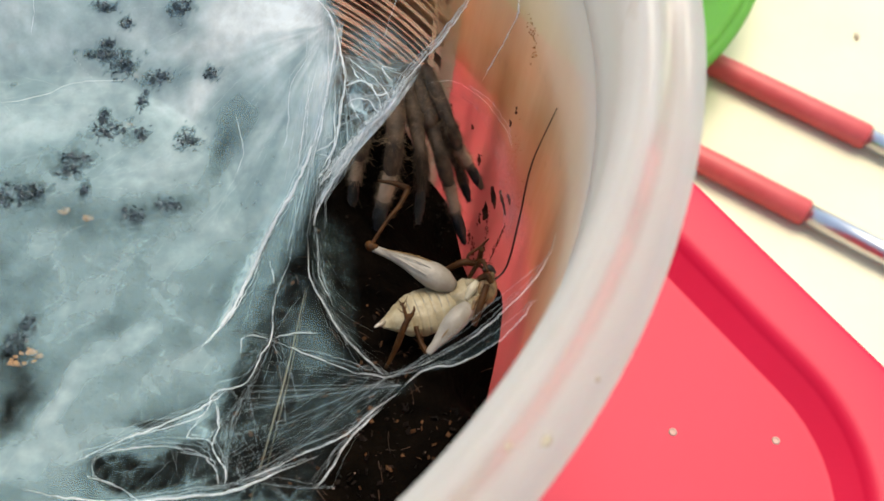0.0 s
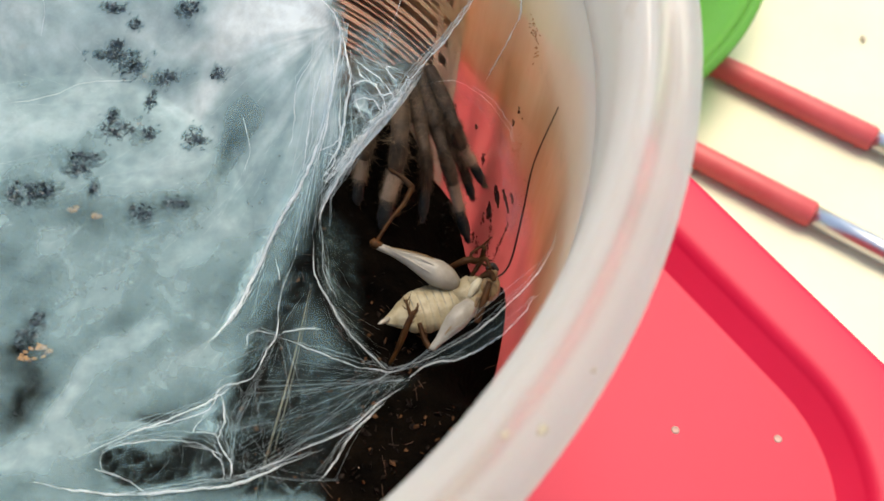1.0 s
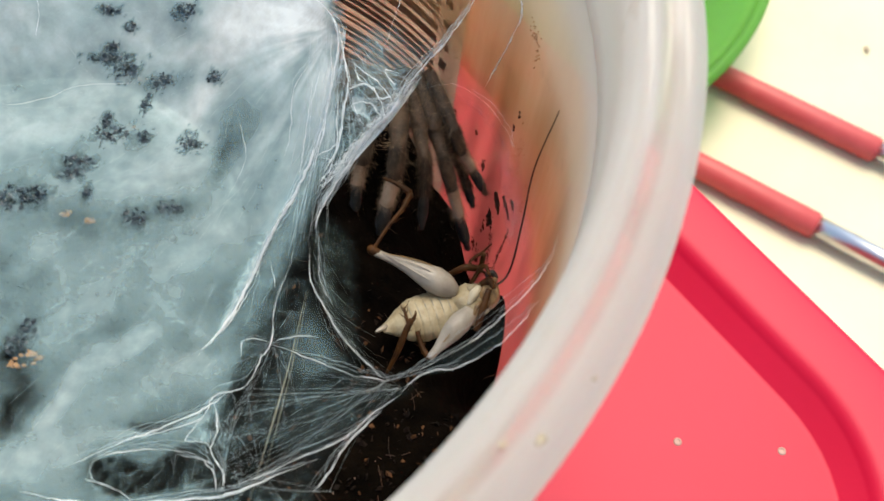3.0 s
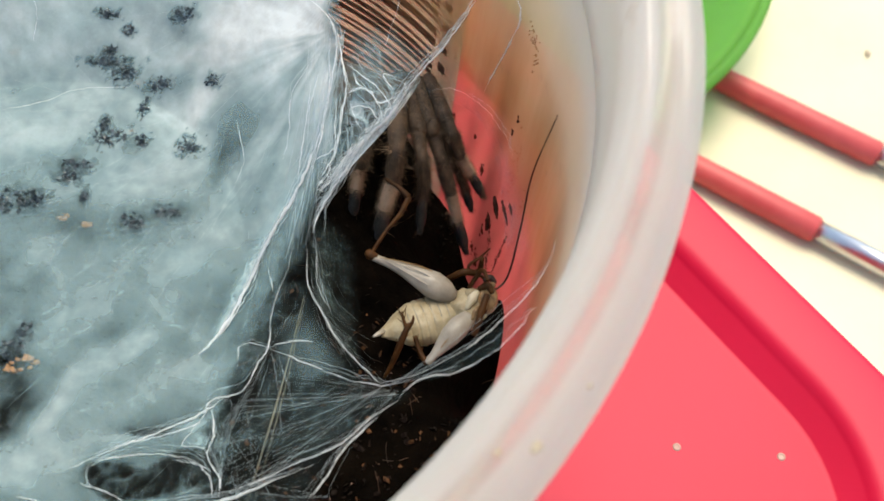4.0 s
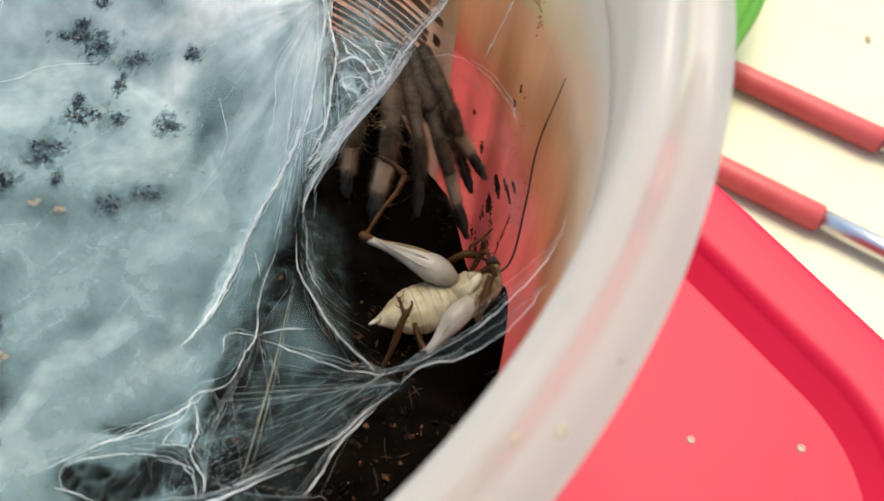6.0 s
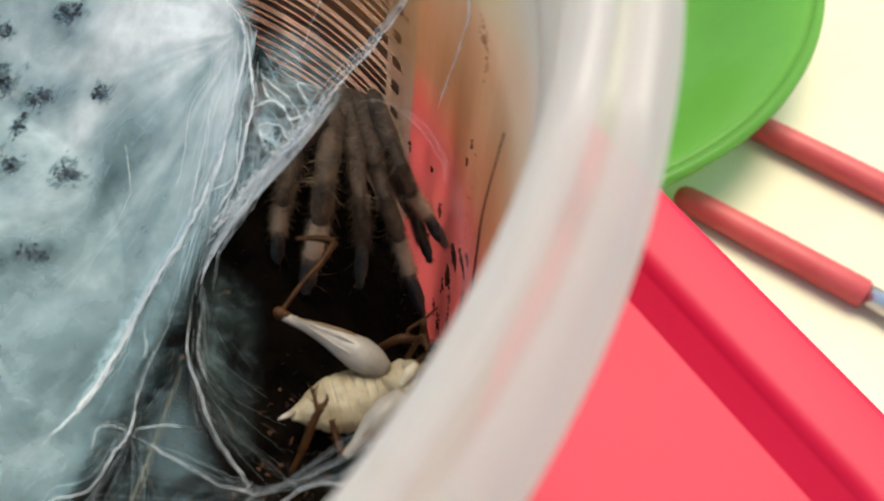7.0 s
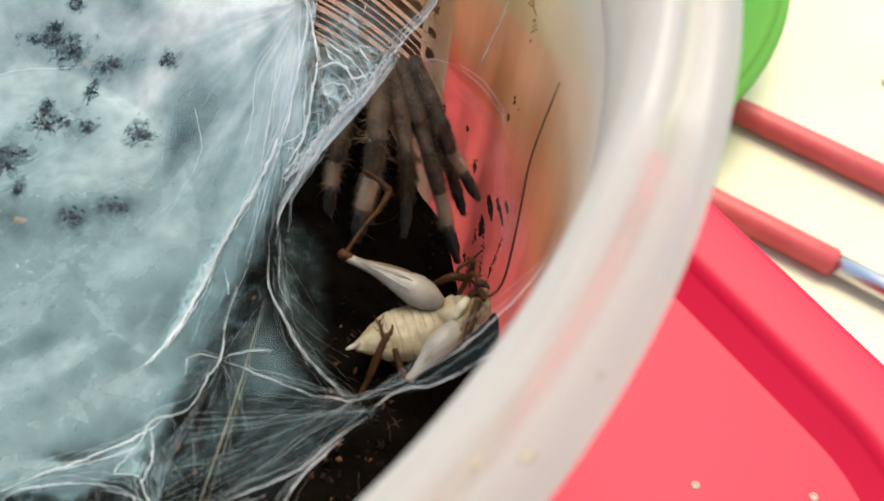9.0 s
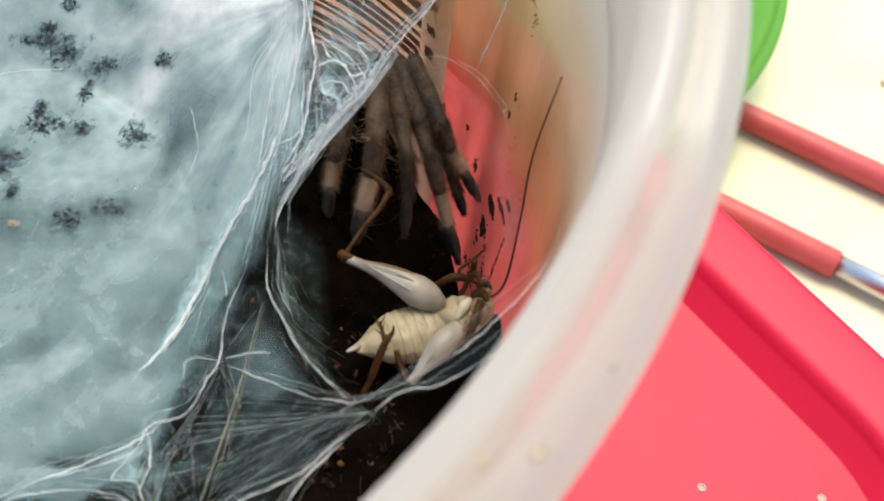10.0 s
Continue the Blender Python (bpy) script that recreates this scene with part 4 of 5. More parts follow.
membrane("brushed white silk along the bright strand", [(0.0362, 0.0140, 0.2156), (0.0338, 0.0088, 0.2129), (0.0317, 0.0053, 0.2108), (0.0293, -0.0008, 0.2084), (0.0265, -0.0078, 0.2070), (0.0243, -0.0114, 0.2066)], [(0.0352, 0.0144, 0.2152), (0.0318, 0.0094, 0.2119), (0.0292, 0.0056, 0.2096), (0.0270, -0.0004, 0.2078), (0.0250, -0.0076, 0.2068), (0.0238, -0.0110, 0.2066)], 0.9, 90, 16, True, 0.8, 0.5)
membrane("ragged white edge of the silk sheet", [(0.0277, -0.0186, 0.2088), (0.0220, -0.0216, 0.2069), (0.0166, -0.0239, 0.2067), (0.0091, -0.0258, 0.2067), (0.0039, -0.0269, 0.2067)], [(0.0287, -0.0210, 0.2098), (0.0233, -0.0238, 0.2081), (0.0179, -0.0255, 0.2067), (0.0109, -0.0276, 0.2067), (0.0052, -0.0293, 0.2067)], 0.18, 80, 20, True)
membrane("thin bluish silk film beside the sheet", [(0.0317, 0.0053, 0.2106), (0.0279, -0.0046, 0.2071), (0.0240, -0.0120, 0.2066), (0.0245, -0.0165, 0.2068)], [(0.0352, 0.0023, 0.2120), (0.0345, -0.0060, 0.2108), (0.0337, -0.0116, 0.2104), (0.0312, -0.0175, 0.2098)], 0.21, 80, 30, True)
membrane("torn silk film at the edge of the sheet", [(0.0302, -0.0180, 0.2094), (0.0300, -0.0240, 0.2108), (0.0315, -0.0312, 0.2134)], [(0.0250, -0.0215, 0.2078), (0.0250, -0.0245, 0.2086), (0.0260, -0.0300, 0.2110)], 0.10, 70, 24, True)

membrane("hazy silk film over the spider's knees", [(0.0479, 0.0258, 0.2215), (0.0505, 0.0262, 0.2200), (0.0535, 0.0300, 0.2165)], [(0.0440, 0.0150, 0.2196), (0.0500, 0.0190, 0.2160), (0.0560, 0.0230, 0.2120)], 0.05, 50, 30, True, 0.8)
membrane("torn scrap of white silk in the mouth of the tube", [(0.0402, 0.0203, 0.2206), (0.0412, 0.0206, 0.2212), (0.0423, 0.0203, 0.2217)], [(0.0407, 0.0178, 0.2199), (0.0422, 0.0167, 0.2203), (0.0439, 0.0154, 0.2209)], 0.55, 40, 20, True, 0.0, 0.7)
membrane("small white silk gusset on the main strand", [(0.0446, 0.0218, 0.2235), (0.0453, 0.0204, 0.2233), (0.0460, 0.0192, 0.2233)], [(0.0470, 0.0204, 0.2243), (0.0471, 0.0193, 0.2240), (0.0472, 0.0182, 0.2237)], 0.5, 30, 14, True, 0.0, 0.6)
membrane("hazy silk film over the barcode and the spider's back", [(0.0392, 0.0290, 0.2236), (0.0420, 0.0300, 0.2240), (0.0470, 0.0285, 0.2255)], [(0.0400, 0.0200, 0.2205), (0.0440, 0.0190, 0.2222), (0.0490, 0.0215, 0.2255)], 0.40, 50, 30, True)
membrane("white silk drift along the torn edge", [(0.0289, -0.0176, 0.2094), (0.0257, -0.0196, 0.2084), (0.0211, -0.0217, 0.2075), (0.0167, -0.0238, 0.2074), (0.0110, -0.0262, 0.2074)], [(0.0294, -0.0196, 0.2098), (0.0259, -0.0216, 0.2086), (0.0213, -0.0237, 0.2077), (0.0170, -0.0258, 0.2076), (0.0120, -0.0284, 0.2076)], 0.34, 90, 22, True)
membrane("ropy white silk running down to the foot of the tear", [(0.0280, -0.0190, 0.2090), (0.0286, -0.0232, 0.2100), (0.0298, -0.0272, 0.2118), (0.0306, -0.0315, 0.2134)], [(0.0302, -0.0190, 0.2098), (0.0305, -0.0232, 0.2108), (0.0312, -0.0272, 0.2124), (0.0316, -0.0315, 0.2138)], 0.30, 90, 22, True)

rg, g = random.Random(91), Geo()
for _ in range(36):
    t, q = rg.uniform(0, 0.9), rg.uniform(0.08, 0.4)
    a, b = (Vector((0.0490, 0.0199, 0.2247)).lerp(Vector((0.0378, 0.0088, 0.2152)), min(1, k)) for k in (t, t + q))
    wig, pts = Vector((0, 0, 0)), []
    for k in range(15):
        wig = wig * 0.55 + Vector([rg.gauss(0, 0.00030) for _ in range(3)])
        pts.append(clamp_in(a.lerp(b, k / 14) + wig + Vector((0, 0, 0.0004))))
    g.tube(pts, [rg.uniform(0.00001, 0.00006) for _ in pts], 4)
tagged(part("frayed_silk", g, M_STRAND), "frayed crumpled white silk along the main strand", "web strand", "silk strands", kind="stuff")

# fine threads: too many to count
rg, g = random.Random(77), Geo()


def crinkle(a, b, amp, r, n=14):
    """A thread that zigzags between two points."""
    a, b = Vector(a), Vector(b)
    o, pts = Vector((0, 0, 0)), []
    for t in range(n + 1):
        o = o * 0.6 + Vector((rg.gauss(0, amp), rg.gauss(0, amp), rg.gauss(0, amp * 0.4)))
        pts.append(clamp_in(a.lerp(b, t / n) + o * math.sin(math.pi * t / n)))
    g.tube(pts, r, 3)


def up_at(x, y, lift=0.0003):
    return (x, y, sheet_z(x, y) + lift)


def taut(a, b, r, sag=0.0003):
    """A thread pulled almost straight."""
    a, b = Vector(a), Vector(b)
    o = Vector((rg.gauss(0, 0.5), rg.gauss(0, 0.5), -1)) * sag * rg.random()
    g.tube([clamp_in(a.lerp(b, t) + o * math.sin(math.pi * t)) for t in (0, 0.15, 0.3, 0.45, 0.6, 0.75, 0.9, 1)], r, 3)


def along(pts, t):
    pts = [Vector(p) for p in pts]
    f = min(max(t, 0.0), 0.999) * (len(pts) - 1)
    return pts[int(f)].lerp(pts[int(f) + 1], f % 1)


# the brushed fan below the peak and the tangle in the mouth
for _ in range(44):
    t, w = rg.uniform(0, 1), rg.gauss(0, 0.0008)
    taut(up_at(0.0372 + w + rg.uniform(-0.002, 0.002), rg.uniform(0.022, 0.031)), up_at(0.0330 + 0.006 * t + w, rg.uniform(0.001, 0.016), rg.uniform(-0.0006, 0.0006)), rg.uniform(0.000008, 0.00003), 0.0008)
MAIN = [(0.0497, 0.0205, 0), (0.0476, 0.0183, 0), (0.0459, 0.0160, 0), (0.0433, 0.0144, 0), (0.0409, 0.0108, 0), (0.0378, 0.0070, 0)]
for _ in range(120):
    t = rg.uniform(0, 1)
    p, e = along(MAIN, t), along(MAIN, t + rg.uniform(0.05, 0.35))
    crinkle(up_at(p.x + rg.gauss(0, 0.0004), p.y + rg.gauss(0, 0.0004), rg.uniform(-0.0004, 0.0006)), up_at(e.x + rg.gauss(0, 0.0005), e.y + rg.gauss(0, 0.0005), rg.uniform(-0.0004, 0.0006)), 0.00009, rg.uniform(0.00001, 0.000035), 10)
for _ in range(70):
    p = along(MAIN, rg.uniform(0.05, 0.95))
    taut(up_at(p.x, p.y), up_at(rg.uniform(0.0375, 0.0420), rg.uniform(0.011, 0.026)), rg.uniform(0.000008, 0.000028), 0.0012)
# the torn film: threads that run from the gathered corner out to its edges
CORNER = [(0.0425, -0.0180, 0.2160), (0.0481, -0.0196, 0.2194), (0.0504, -0.0212, 0.2209)]
LEFT = [(0.0338, -0.0117, 0.2106), (0.0312, -0.0175, 0.2098), (0.0288, -0.0231, 0.2101), (0.0307, -0.0291, 0.2126), (0.0380, -0.0330, 0.2165), (0.0440, -0.0325, 0.2190)]
for _ in range(28):
    taut(along(CORNER, rg.random() ** 0.6), along(LEFT, rg.random()) + Vector((rg.gauss(0, 0.0006), rg.gauss(0, 0.0006), 0)), rg.uniform(0.000004, 0.000013), 0.0016)
for _ in range(18):
    a, b = rg.random(), rg.random()
    taut(along(LEFT, a * 0.7), along(LEFT, min(1, a * 0.7 + rg.uniform(0.15, 0.6))), rg.uniform(0.000004, 0.000012), 0.0016)
for _ in range(10):
    taut(up_at(0.0337 + rg.gauss(0, 0.0003), -0.0117 + rg.gauss(0, 0.0003)), up_at(rg.uniform(0.024, 0.040), rg.uniform(-0.026, -0.006)), rg.uniform(0.000004, 0.000014), 0.0010)
for _ in range(16):
    x, y = rg.uniform(0.0265, 0.0325), rg.uniform(-0.032, -0.016)
    crinkle(up_at(x, y), up_at(x + rg.uniform(-0.003, 0.003), y - rg.uniform(0.001, 0.006)), 0.0001, rg.uniform(0.000006, 0.00002), 10)
for _ in range(6):
    t = rg.uniform(0, 1)
    taut(up_at(0.0480 + 0.002 * t, -0.0198), clamp_in((0.0560 + 0.0100 * t, -0.0196 + 0.0120 * t, 0.2235 + 0.0060 * t)), rg.uniform(0.000005, 0.000014))
# faint wisps that hang from the rim of the mouth into the hollow
RIM = [(0.0378, 0.0057, 0.2140), (0.0373, 0.0010, 0.2128), (0.0380, -0.0045, 0.2129), (0.0405, -0.0090, 0.2143), (0.0435, -0.0140, 0.2162)]
for _ in range(20):
    t = rg.random()
    p = along(RIM, t)
    x, y = p.x + rg.uniform(0.002, 0.0075), p.y + rg.uniform(-0.003, 0.003)
    taut(p, (x, y, soil_z(x, y) + 0.0004), rg.uniform(0.000003, 0.000010), 0.0006)
for _ in range(12):
    t = rg.random()
    a, b = along(RIM, t), along(RIM, t + rg.uniform(0.2, 0.6))
    taut(a, b + Vector((rg.gauss(0, 0.0005), rg.gauss(0, 0.0005), rg.gauss(0, 0.0004))), rg.uniform(0.000005, 0.000016), 0.0012)
# single fibres over the sheet, combed away from the peak
for _ in range(150):
    x, y = rg.uniform(-0.012, 0.034), rg.uniform(-0.024, 0.040)
    a = math.atan2(y - 0.034, x - 0.040) + rg.gauss(0, 0.35)
    l = rg.uniform(0.004, 0.014)
    if y - l > -0.034 and math.hypot(x, y) < 0.05:
        crinkle(up_at(x, y, 0.0002), up_at(x + l * math.cos(a), y + l * math.sin(a), 0.0002), 0.00010, rg.uniform(0.000004, 0.000010), 8)
tagged(part("fine_threads", g, M_THREAD), "countless fine silk threads of the web", "web", kind="stuff")

# wet clods that press up through the sheet
for i, (x, y, lx, ly) in enumerate(CLODS):
    rg, g = random.Random(300 + i), Geo()
    for _ in range(int(40 + 4.0e7 * lx * ly)):
        r, a = math.sqrt(rg.random()), rg.uniform(0, 6.283)
        px, py, q = x + lx * r * math.cos(a), y + ly * r * math.sin(a), rg.uniform(0.00014, 0.00055) * (1.15 - 0.5 * r)
        top = sheet_z(px, py)
        d = [Vector((rg.gauss(0, 1), rg.gauss(0, 1), rg.gauss(0, 0.8))).normalized() * q * rg.uniform(0.7, 1.2) for _ in range(3)]
        b = Vector((px, py, top - rg.uniform(-0.00016, 0.0007)))
        g.add([b + d[0], b + d[1], b + d[2], b - d[0], b - d[1], b - d[2]], [(0, 1, 2), (1, 3, 2), (3, 4, 2), (4, 0, 2), (1, 0, 5), (3, 1, 5), (4, 3, 5), (0, 4, 5)])
    top = sheet_z(x, y)
    core = Geo().blob((x, y, top - 0.0021), [(lx * 0.85, 0, 0), (0, ly * 0.85, 0), (0, 0, 0.0007)], 30, 16, 0.3, i)
    g.add([Vector(p) + Vector((0, 0, 0.0004 * noise.fractal(Vector(p) * 1500, 0.7, 2.0, 3))) for p in core.v], core.f)
    tagged(part("soil_clod", g, M_CLOD, smooth=False), "dark wet soil clod showing through the silk", "soil clod", "clods in the web")
for i, (x, y, s) in enumerate(((0.0027, -0.0133, 0.0014), (0.0013, -0.0146, 0.0010), (0.0060, 0.0064, 0.0010), (0.0028, 0.0074, 0.0010), (-0.0086, 0.0310, 0.0008), (0.0092, 0.0282, 0.0005), (0.0097, 0.0211, 0.0006), (0.0199, 0.0266, 0.0006))):
    rg, g, top = random.Random(340 + i), Geo(), sheet_z(x, y)
    for _ in range(14):
        q = s * rg.uniform(0.12, 0.34)
        g.blob((x + rg.gauss(0, s * 0.45), y + rg.gauss(0, s * 0.3), top - 0.0006), [(q, q * rg.uniform(-0.5, 0.5), 0), (-q * 0.3, q * 0.7, 0), (0, 0, q * 0.5)], 7, 5, 0.8, 40 + i * 20 + _)
    tagged(part("husk_flake", g, M_RUST, smooth=False), "rusty brown husk flake held by the silk", "husk flake")

# ---- the tarantula under the silk ----
spider = thing("tarantula", (0.0480, 0.0280, soil_z(0.048, 0.028)), "hairy grey brown tarantula crouching in its silk tube", "spider")


def hairs(g, pts, radii, count, length, rg, lean=0.5):
    pts = [Vector(p) for p in pts]
    for _ in range(count):
        f = rg.uniform(0, len(pts) - 1.001)
        i = int(f)
        p = pts[i].lerp(pts[i + 1], f - i)
        d = (pts[i + 1] - pts[i]).normalized()
        r = radii[i] + (radii[i + 1] - radii[i]) * (f - i)
        o = Vector([rg.gauss(0, 1) for _ in range(3)])
        o = (o - d * o.dot(d)).normalized()
        w = d.cross(o) * 0.000011
        tip = p + o * (r + length * rg.uniform(0.3, 1.1)) + d * length * lean * rg.uniform(-0.2, 1.8) + Vector([rg.gauss(0, 0.25) for _ in range(3)]) * length
        b = p + o * r * 0.9
        g.add([b - w, b + w, tip, b + d * 0.00006], [(0, 1, 2), (1, 3, 2), (3, 0, 2)])


def segment(a, b, r0, r1, r2):
    a, b = Vector(a), Vector(b)
    pts = [a.lerp(b, t) for t in (-0.10, 0.0, 0.15, 0.4, 0.7, 0.9, 1.0, 1.08)]
    return pts, [r0 * 0.6, r0 * 0.95, r0, r1, r1 * 0.98, r2, r2 * 0.95, r2 * 0.55]


def leg(joints, r, seed, pale=True):
    rg = random.Random(seed)
    a, b, c, d, e = joints
    ob, fur = None, Geo()
    r *= 0.66
    for name, p, q, r0, r1, r2, mat, lab, nh in (("leg", a, b, r * 1.15, r * 1.32, r * 1.02, M_SPIDER, "hairy brown leg", 150), ("tibia", b, c, r * 1.08, r * 1.20, r * 0.92, M_SPIDER, "", 130),
                                             ("metatarsus", c, d, r * 0.95, r * 0.95, r * 0.88, M_PAD if pale else M_SPIDER, "pale pinkish band" if pale else "", 70),
                                             ("tarsus", d, e, r * 0.82, r * 0.98, r * 0.55, M_TARSUS, "dark rounded tip", 16)):
        pts, rad = segment(p, q, r0, r1, r2)
        g = Geo().tube(pts, rad, 12)
        hairs(fur, pts, rad, nh // 3, 0.0017, rg, 0.7)
        hairs(fur, pts, rad, nh // 2, 0.0009, rg, 1.0)
        hairs(g, pts, rad, 900 if name != "tarsus" else 350, {"metatarsus": 0.0007, "tarsus": 0.0003}.get(name, 0.0005), rg, 1.5)
        o = part(name, g, mat, ob or spider, lab)
        ob = ob or o
    part("fur", fur, M_HAIR, ob, "long tawny hairs", smooth=False)


leg(((0.0423, 0.0252, 0.2086), (0.0419, 0.0215, 0.2074), (0.0412, 0.0201, 0.2052), (0.0407, 0.0189, 0.2021), (0.0402, 0.0169, 0.1973)), 0.00130, 1)
leg(((0.0460, 0.0300, 0.2095), (0.0466, 0.0198, 0.2100), (0.0461, 0.0176, 0.2058), (0.0451, 0.0160, 0.2015), (0.0442, 0.0138, 0.1973)), 0.00165, 2)
leg(((0.0478, 0.0310, 0.2085), (0.0501, 0.0209, 0.2070), (0.0505, 0.0197, 0.2039), (0.0504, 0.0189, 0.2007), (0.0501, 0.0164, 0.1955)), 0.00125, 3, False)
leg(((0.0486, 0.0330, 0.2090), (0.0527, 0.0225, 0.2051), (0.0544, 0.0207, 0.1994), (0.0555, 0.0200, 0.1937), (0.0572, 0.0183, 0.1874)), 0.00135, 4)
leg(((0.0502, 0.0335, 0.2095), (0.0541, 0.0256, 0.2073), (0.0554, 0.0254, 0.2022), (0.0570, 0.0257, 0.1981), (0.0594, 0.0250, 0.1929)), 0.00125, 5)
leg(((0.0515, 0.0282, 0.2063), (0.0538, 0.0266, 0.2011), (0.0557, 0.0263, 0.1960), (0.0565, 0.0252, 0.1939), (0.0576, 0.0239, 0.1908)), 0.00105, 6, False)
leg(((0.0453, 0.0282, 0.2114), (0.0431, 0.0263, 0.2123), (0.0417, 0.0250, 0.2106), (0.0407, 0.0249, 0.2080), (0.0398, 0.0256, 0.2039)), 0.00130, 7, False)
leg(((0.0451, 0.0306, 0.2104), (0.0411, 0.0310, 0.2114), (0.0387, 0.0296, 0.2092), (0.0369, 0.0289, 0.2060), (0.0354, 0.0289, 0.2018)), 0.00130, 8, False)
rg = random.Random(9)
for name, at, axes, lump, nh in (("carapace", (0.0472, 0.0328, 0.2064), ((0.0042, -0.0022, 0.0), (0.0018, 0.0034, 0.0), (0, 0, 0.0026)), 0.1, 260),
                                 ("abdomen", (0.0384, 0.0347, 0.2037), ((0.0050, -0.0022, 0.0), (0.0020, 0.0045, 0.0), (0, 0, 0.0040)), 0.08, 320),
                                 ("chelicera", (0.0493, 0.0257, 0.2076), ((0.0011, 0, 0), (0, 0.0016, 0.0004), (0, -0.0004, 0.0014)), 0.05, 60),
                                 ("chelicera", (0.0512, 0.0265, 0.2073), ((0.0011, 0, 0), (0, 0.0016, 0.0004), (0, -0.0004, 0.0014)), 0.05, 60)):
    g = Geo().blob(at, axes, 20, 12, lump)
    c = Vector(at)
    for _ in range(nh):
        d = Vector([rg.gauss(0, 1) for _ in range(3)]).normalized()
        b = c + Vector(axes[0]) * d.x + Vector(axes[1]) * d.y + Vector(axes[2]) * d.z
        w = d.orthogonal().normalized() * 0.00004
        g.add([b - w, b + w, b + (d + Vector((rg.gauss(0, 0.5), -0.4, 0.2))) * 0.0012, b + d.cross(w).normalized() * 0.00005], [(0, 1, 2), (1, 3, 2), (3, 0, 2)])
    part(name, g, M_SPIDER, spider)

rg, g = random.Random(21), Geo()
for _ in range(900):
    c = Vector((0.0492, 0.0295, 0.2095)) + Vector((rg.gauss(0, 0.0026), rg.gauss(0, 0.0022), rg.gauss(0, 0.0016)))
    d = Vector((rg.gauss(0, 1), rg.gauss(-0.5, 1), rg.gauss(0.2, 0.8))).normalized() * rg.uniform(0.0008, 0.0024)
    w = d.orthogonal().normalized() * 0.000012
    g.add([c - w, c + w, c + d * 0.6 + w.cross(d) * 3, c + d], [(0, 1, 2), (1, 3, 2), (3, 0, 2)])
part("back_hair", g, M_HAIR, spider, "shaggy tawny hair", smooth=False)

# ---- the cricket on its back ----
cricket = thing("cricket", (0.0510, -0.0030, soil_z(0.051, -0.003)), "pale cricket lying on its back on the dark soil", "cricket")
g = Geo()
tail, chest = Vector((0.0464, -0.0045, 0.2024)), Vector((0.0558, -0.0007, 0.2022))
axis = (chest - tail)
n_ring, seg, side = 130, 32, axis.normalized().cross(Vector((0, 0, 1))).normalized()
up = side.cross(axis.normalized())
for i in range(n_ring + 1):
    t = i / n_ring
    r = 0.0031 * (math.sin(math.pi * (0.06 + 0.74 * t)) ** 0.62) * (0.55 + 0.45 * min(1, t / 0.35))
    r *= (0.86 + 0.14 * step_up(0.0, 0.3, t)) * (1 - 0.04 * math.exp(-(((t * 9.5) % 1 - 0.5) / 0.13) ** 2))
    for k in range(seg):
        a = 2 * math.pi * k / seg
        # a fold runs along each flank, and the skin is slack
        q = r * (1 + 0.07 * noise.fractal(Vector((t * 6, math.cos(a) * 1.6, math.sin(a) * 1.6)), 0.8, 2.0, 4) - 0.10 * math.exp(-((abs(math.cos(a)) - 0.72) / 0.09) ** 2) * max(0.0, math.sin(a)))
        g.v.append(tuple(tail + axis * t + side * math.cos(a) * q * 1.06 + up * math.sin(a) * q * 0.80))
for i in range(n_ring):
    for k in range(seg):
        j = (k + 1) % seg
        g.f.append((i * seg + k, i * seg + j, (i + 1) * seg + j, (i + 1) * seg + k))
g.f += [tuple(range(seg))[::-1], tuple(range(n_ring * seg, (n_ring + 1) * seg))]
part("abdomen", g, M_BELLY, cricket, "cream ringed belly")
for k in range(7):
    t = (3.5 + k) / 9.5
    r = 0.0031 * (math.sin(math.pi * (0.06 + 0.74 * t)) ** 0.62) * (0.55 + 0.45 * min(1, t / 0.35))
    arc = [tail + axis * (t + 0.012 * math.cos(2 * a)) + side * math.sin(a) * r * 1.02 + up * math.cos(a) * r * 0.79 for a in [radians(v) for v in range(-30, 31, 5)]]
    part("belly_seam", Geo().tube(arc, [0.00002 + 0.00005 * math.sin(math.pi * i / 12) for i in range(13)], 6, 0.8), M_SEAM, cricket, "thin grey seam between belly rings")
part("cercus", Geo().tube([(0.0468, -0.0043, 0.2028), (0.0460, -0.0052, 0.2034), (0.0456, -0.0057, 0.2038)], [0.0004, 0.0003, 0.00012], 6), M_FEMUR, cricket)
part("thorax", Geo().blob((0.0574, -0.0002, 0.2026), [(0.0026, 0.0009, 0), (-0.0010, 0.0027, 0), (0, 0, 0.0022)], 18, 12, 0.25, 2).blob((0.0588, -0.0011, 0.2041), [(0.0010, 0, 0), (0, 0.0008, 0), (0, 0, 0.0006)], 10, 7, 0.2)
     .blob((0.0580, 0.0016, 0.2041), [(0.0009, 0, 0), (0, 0.0008, 0), (0, 0, 0.0006)], 10, 7, 0.2), M_BELLY, cricket)
part("head", Geo().blob((0.0599, 0.0011, 0.2034), [(0.0017, 0.0005, 0), (-0.0005, 0.0021, 0), (0, 0, 0.0018)], 16, 12, 0.12).blob((0.0608, 0.0027, 0.2045), [(0.0005, 0, 0), (0, 0.0006, 0), (0, 0, 0.0006)], 8, 6), M_HEAD, cricket)


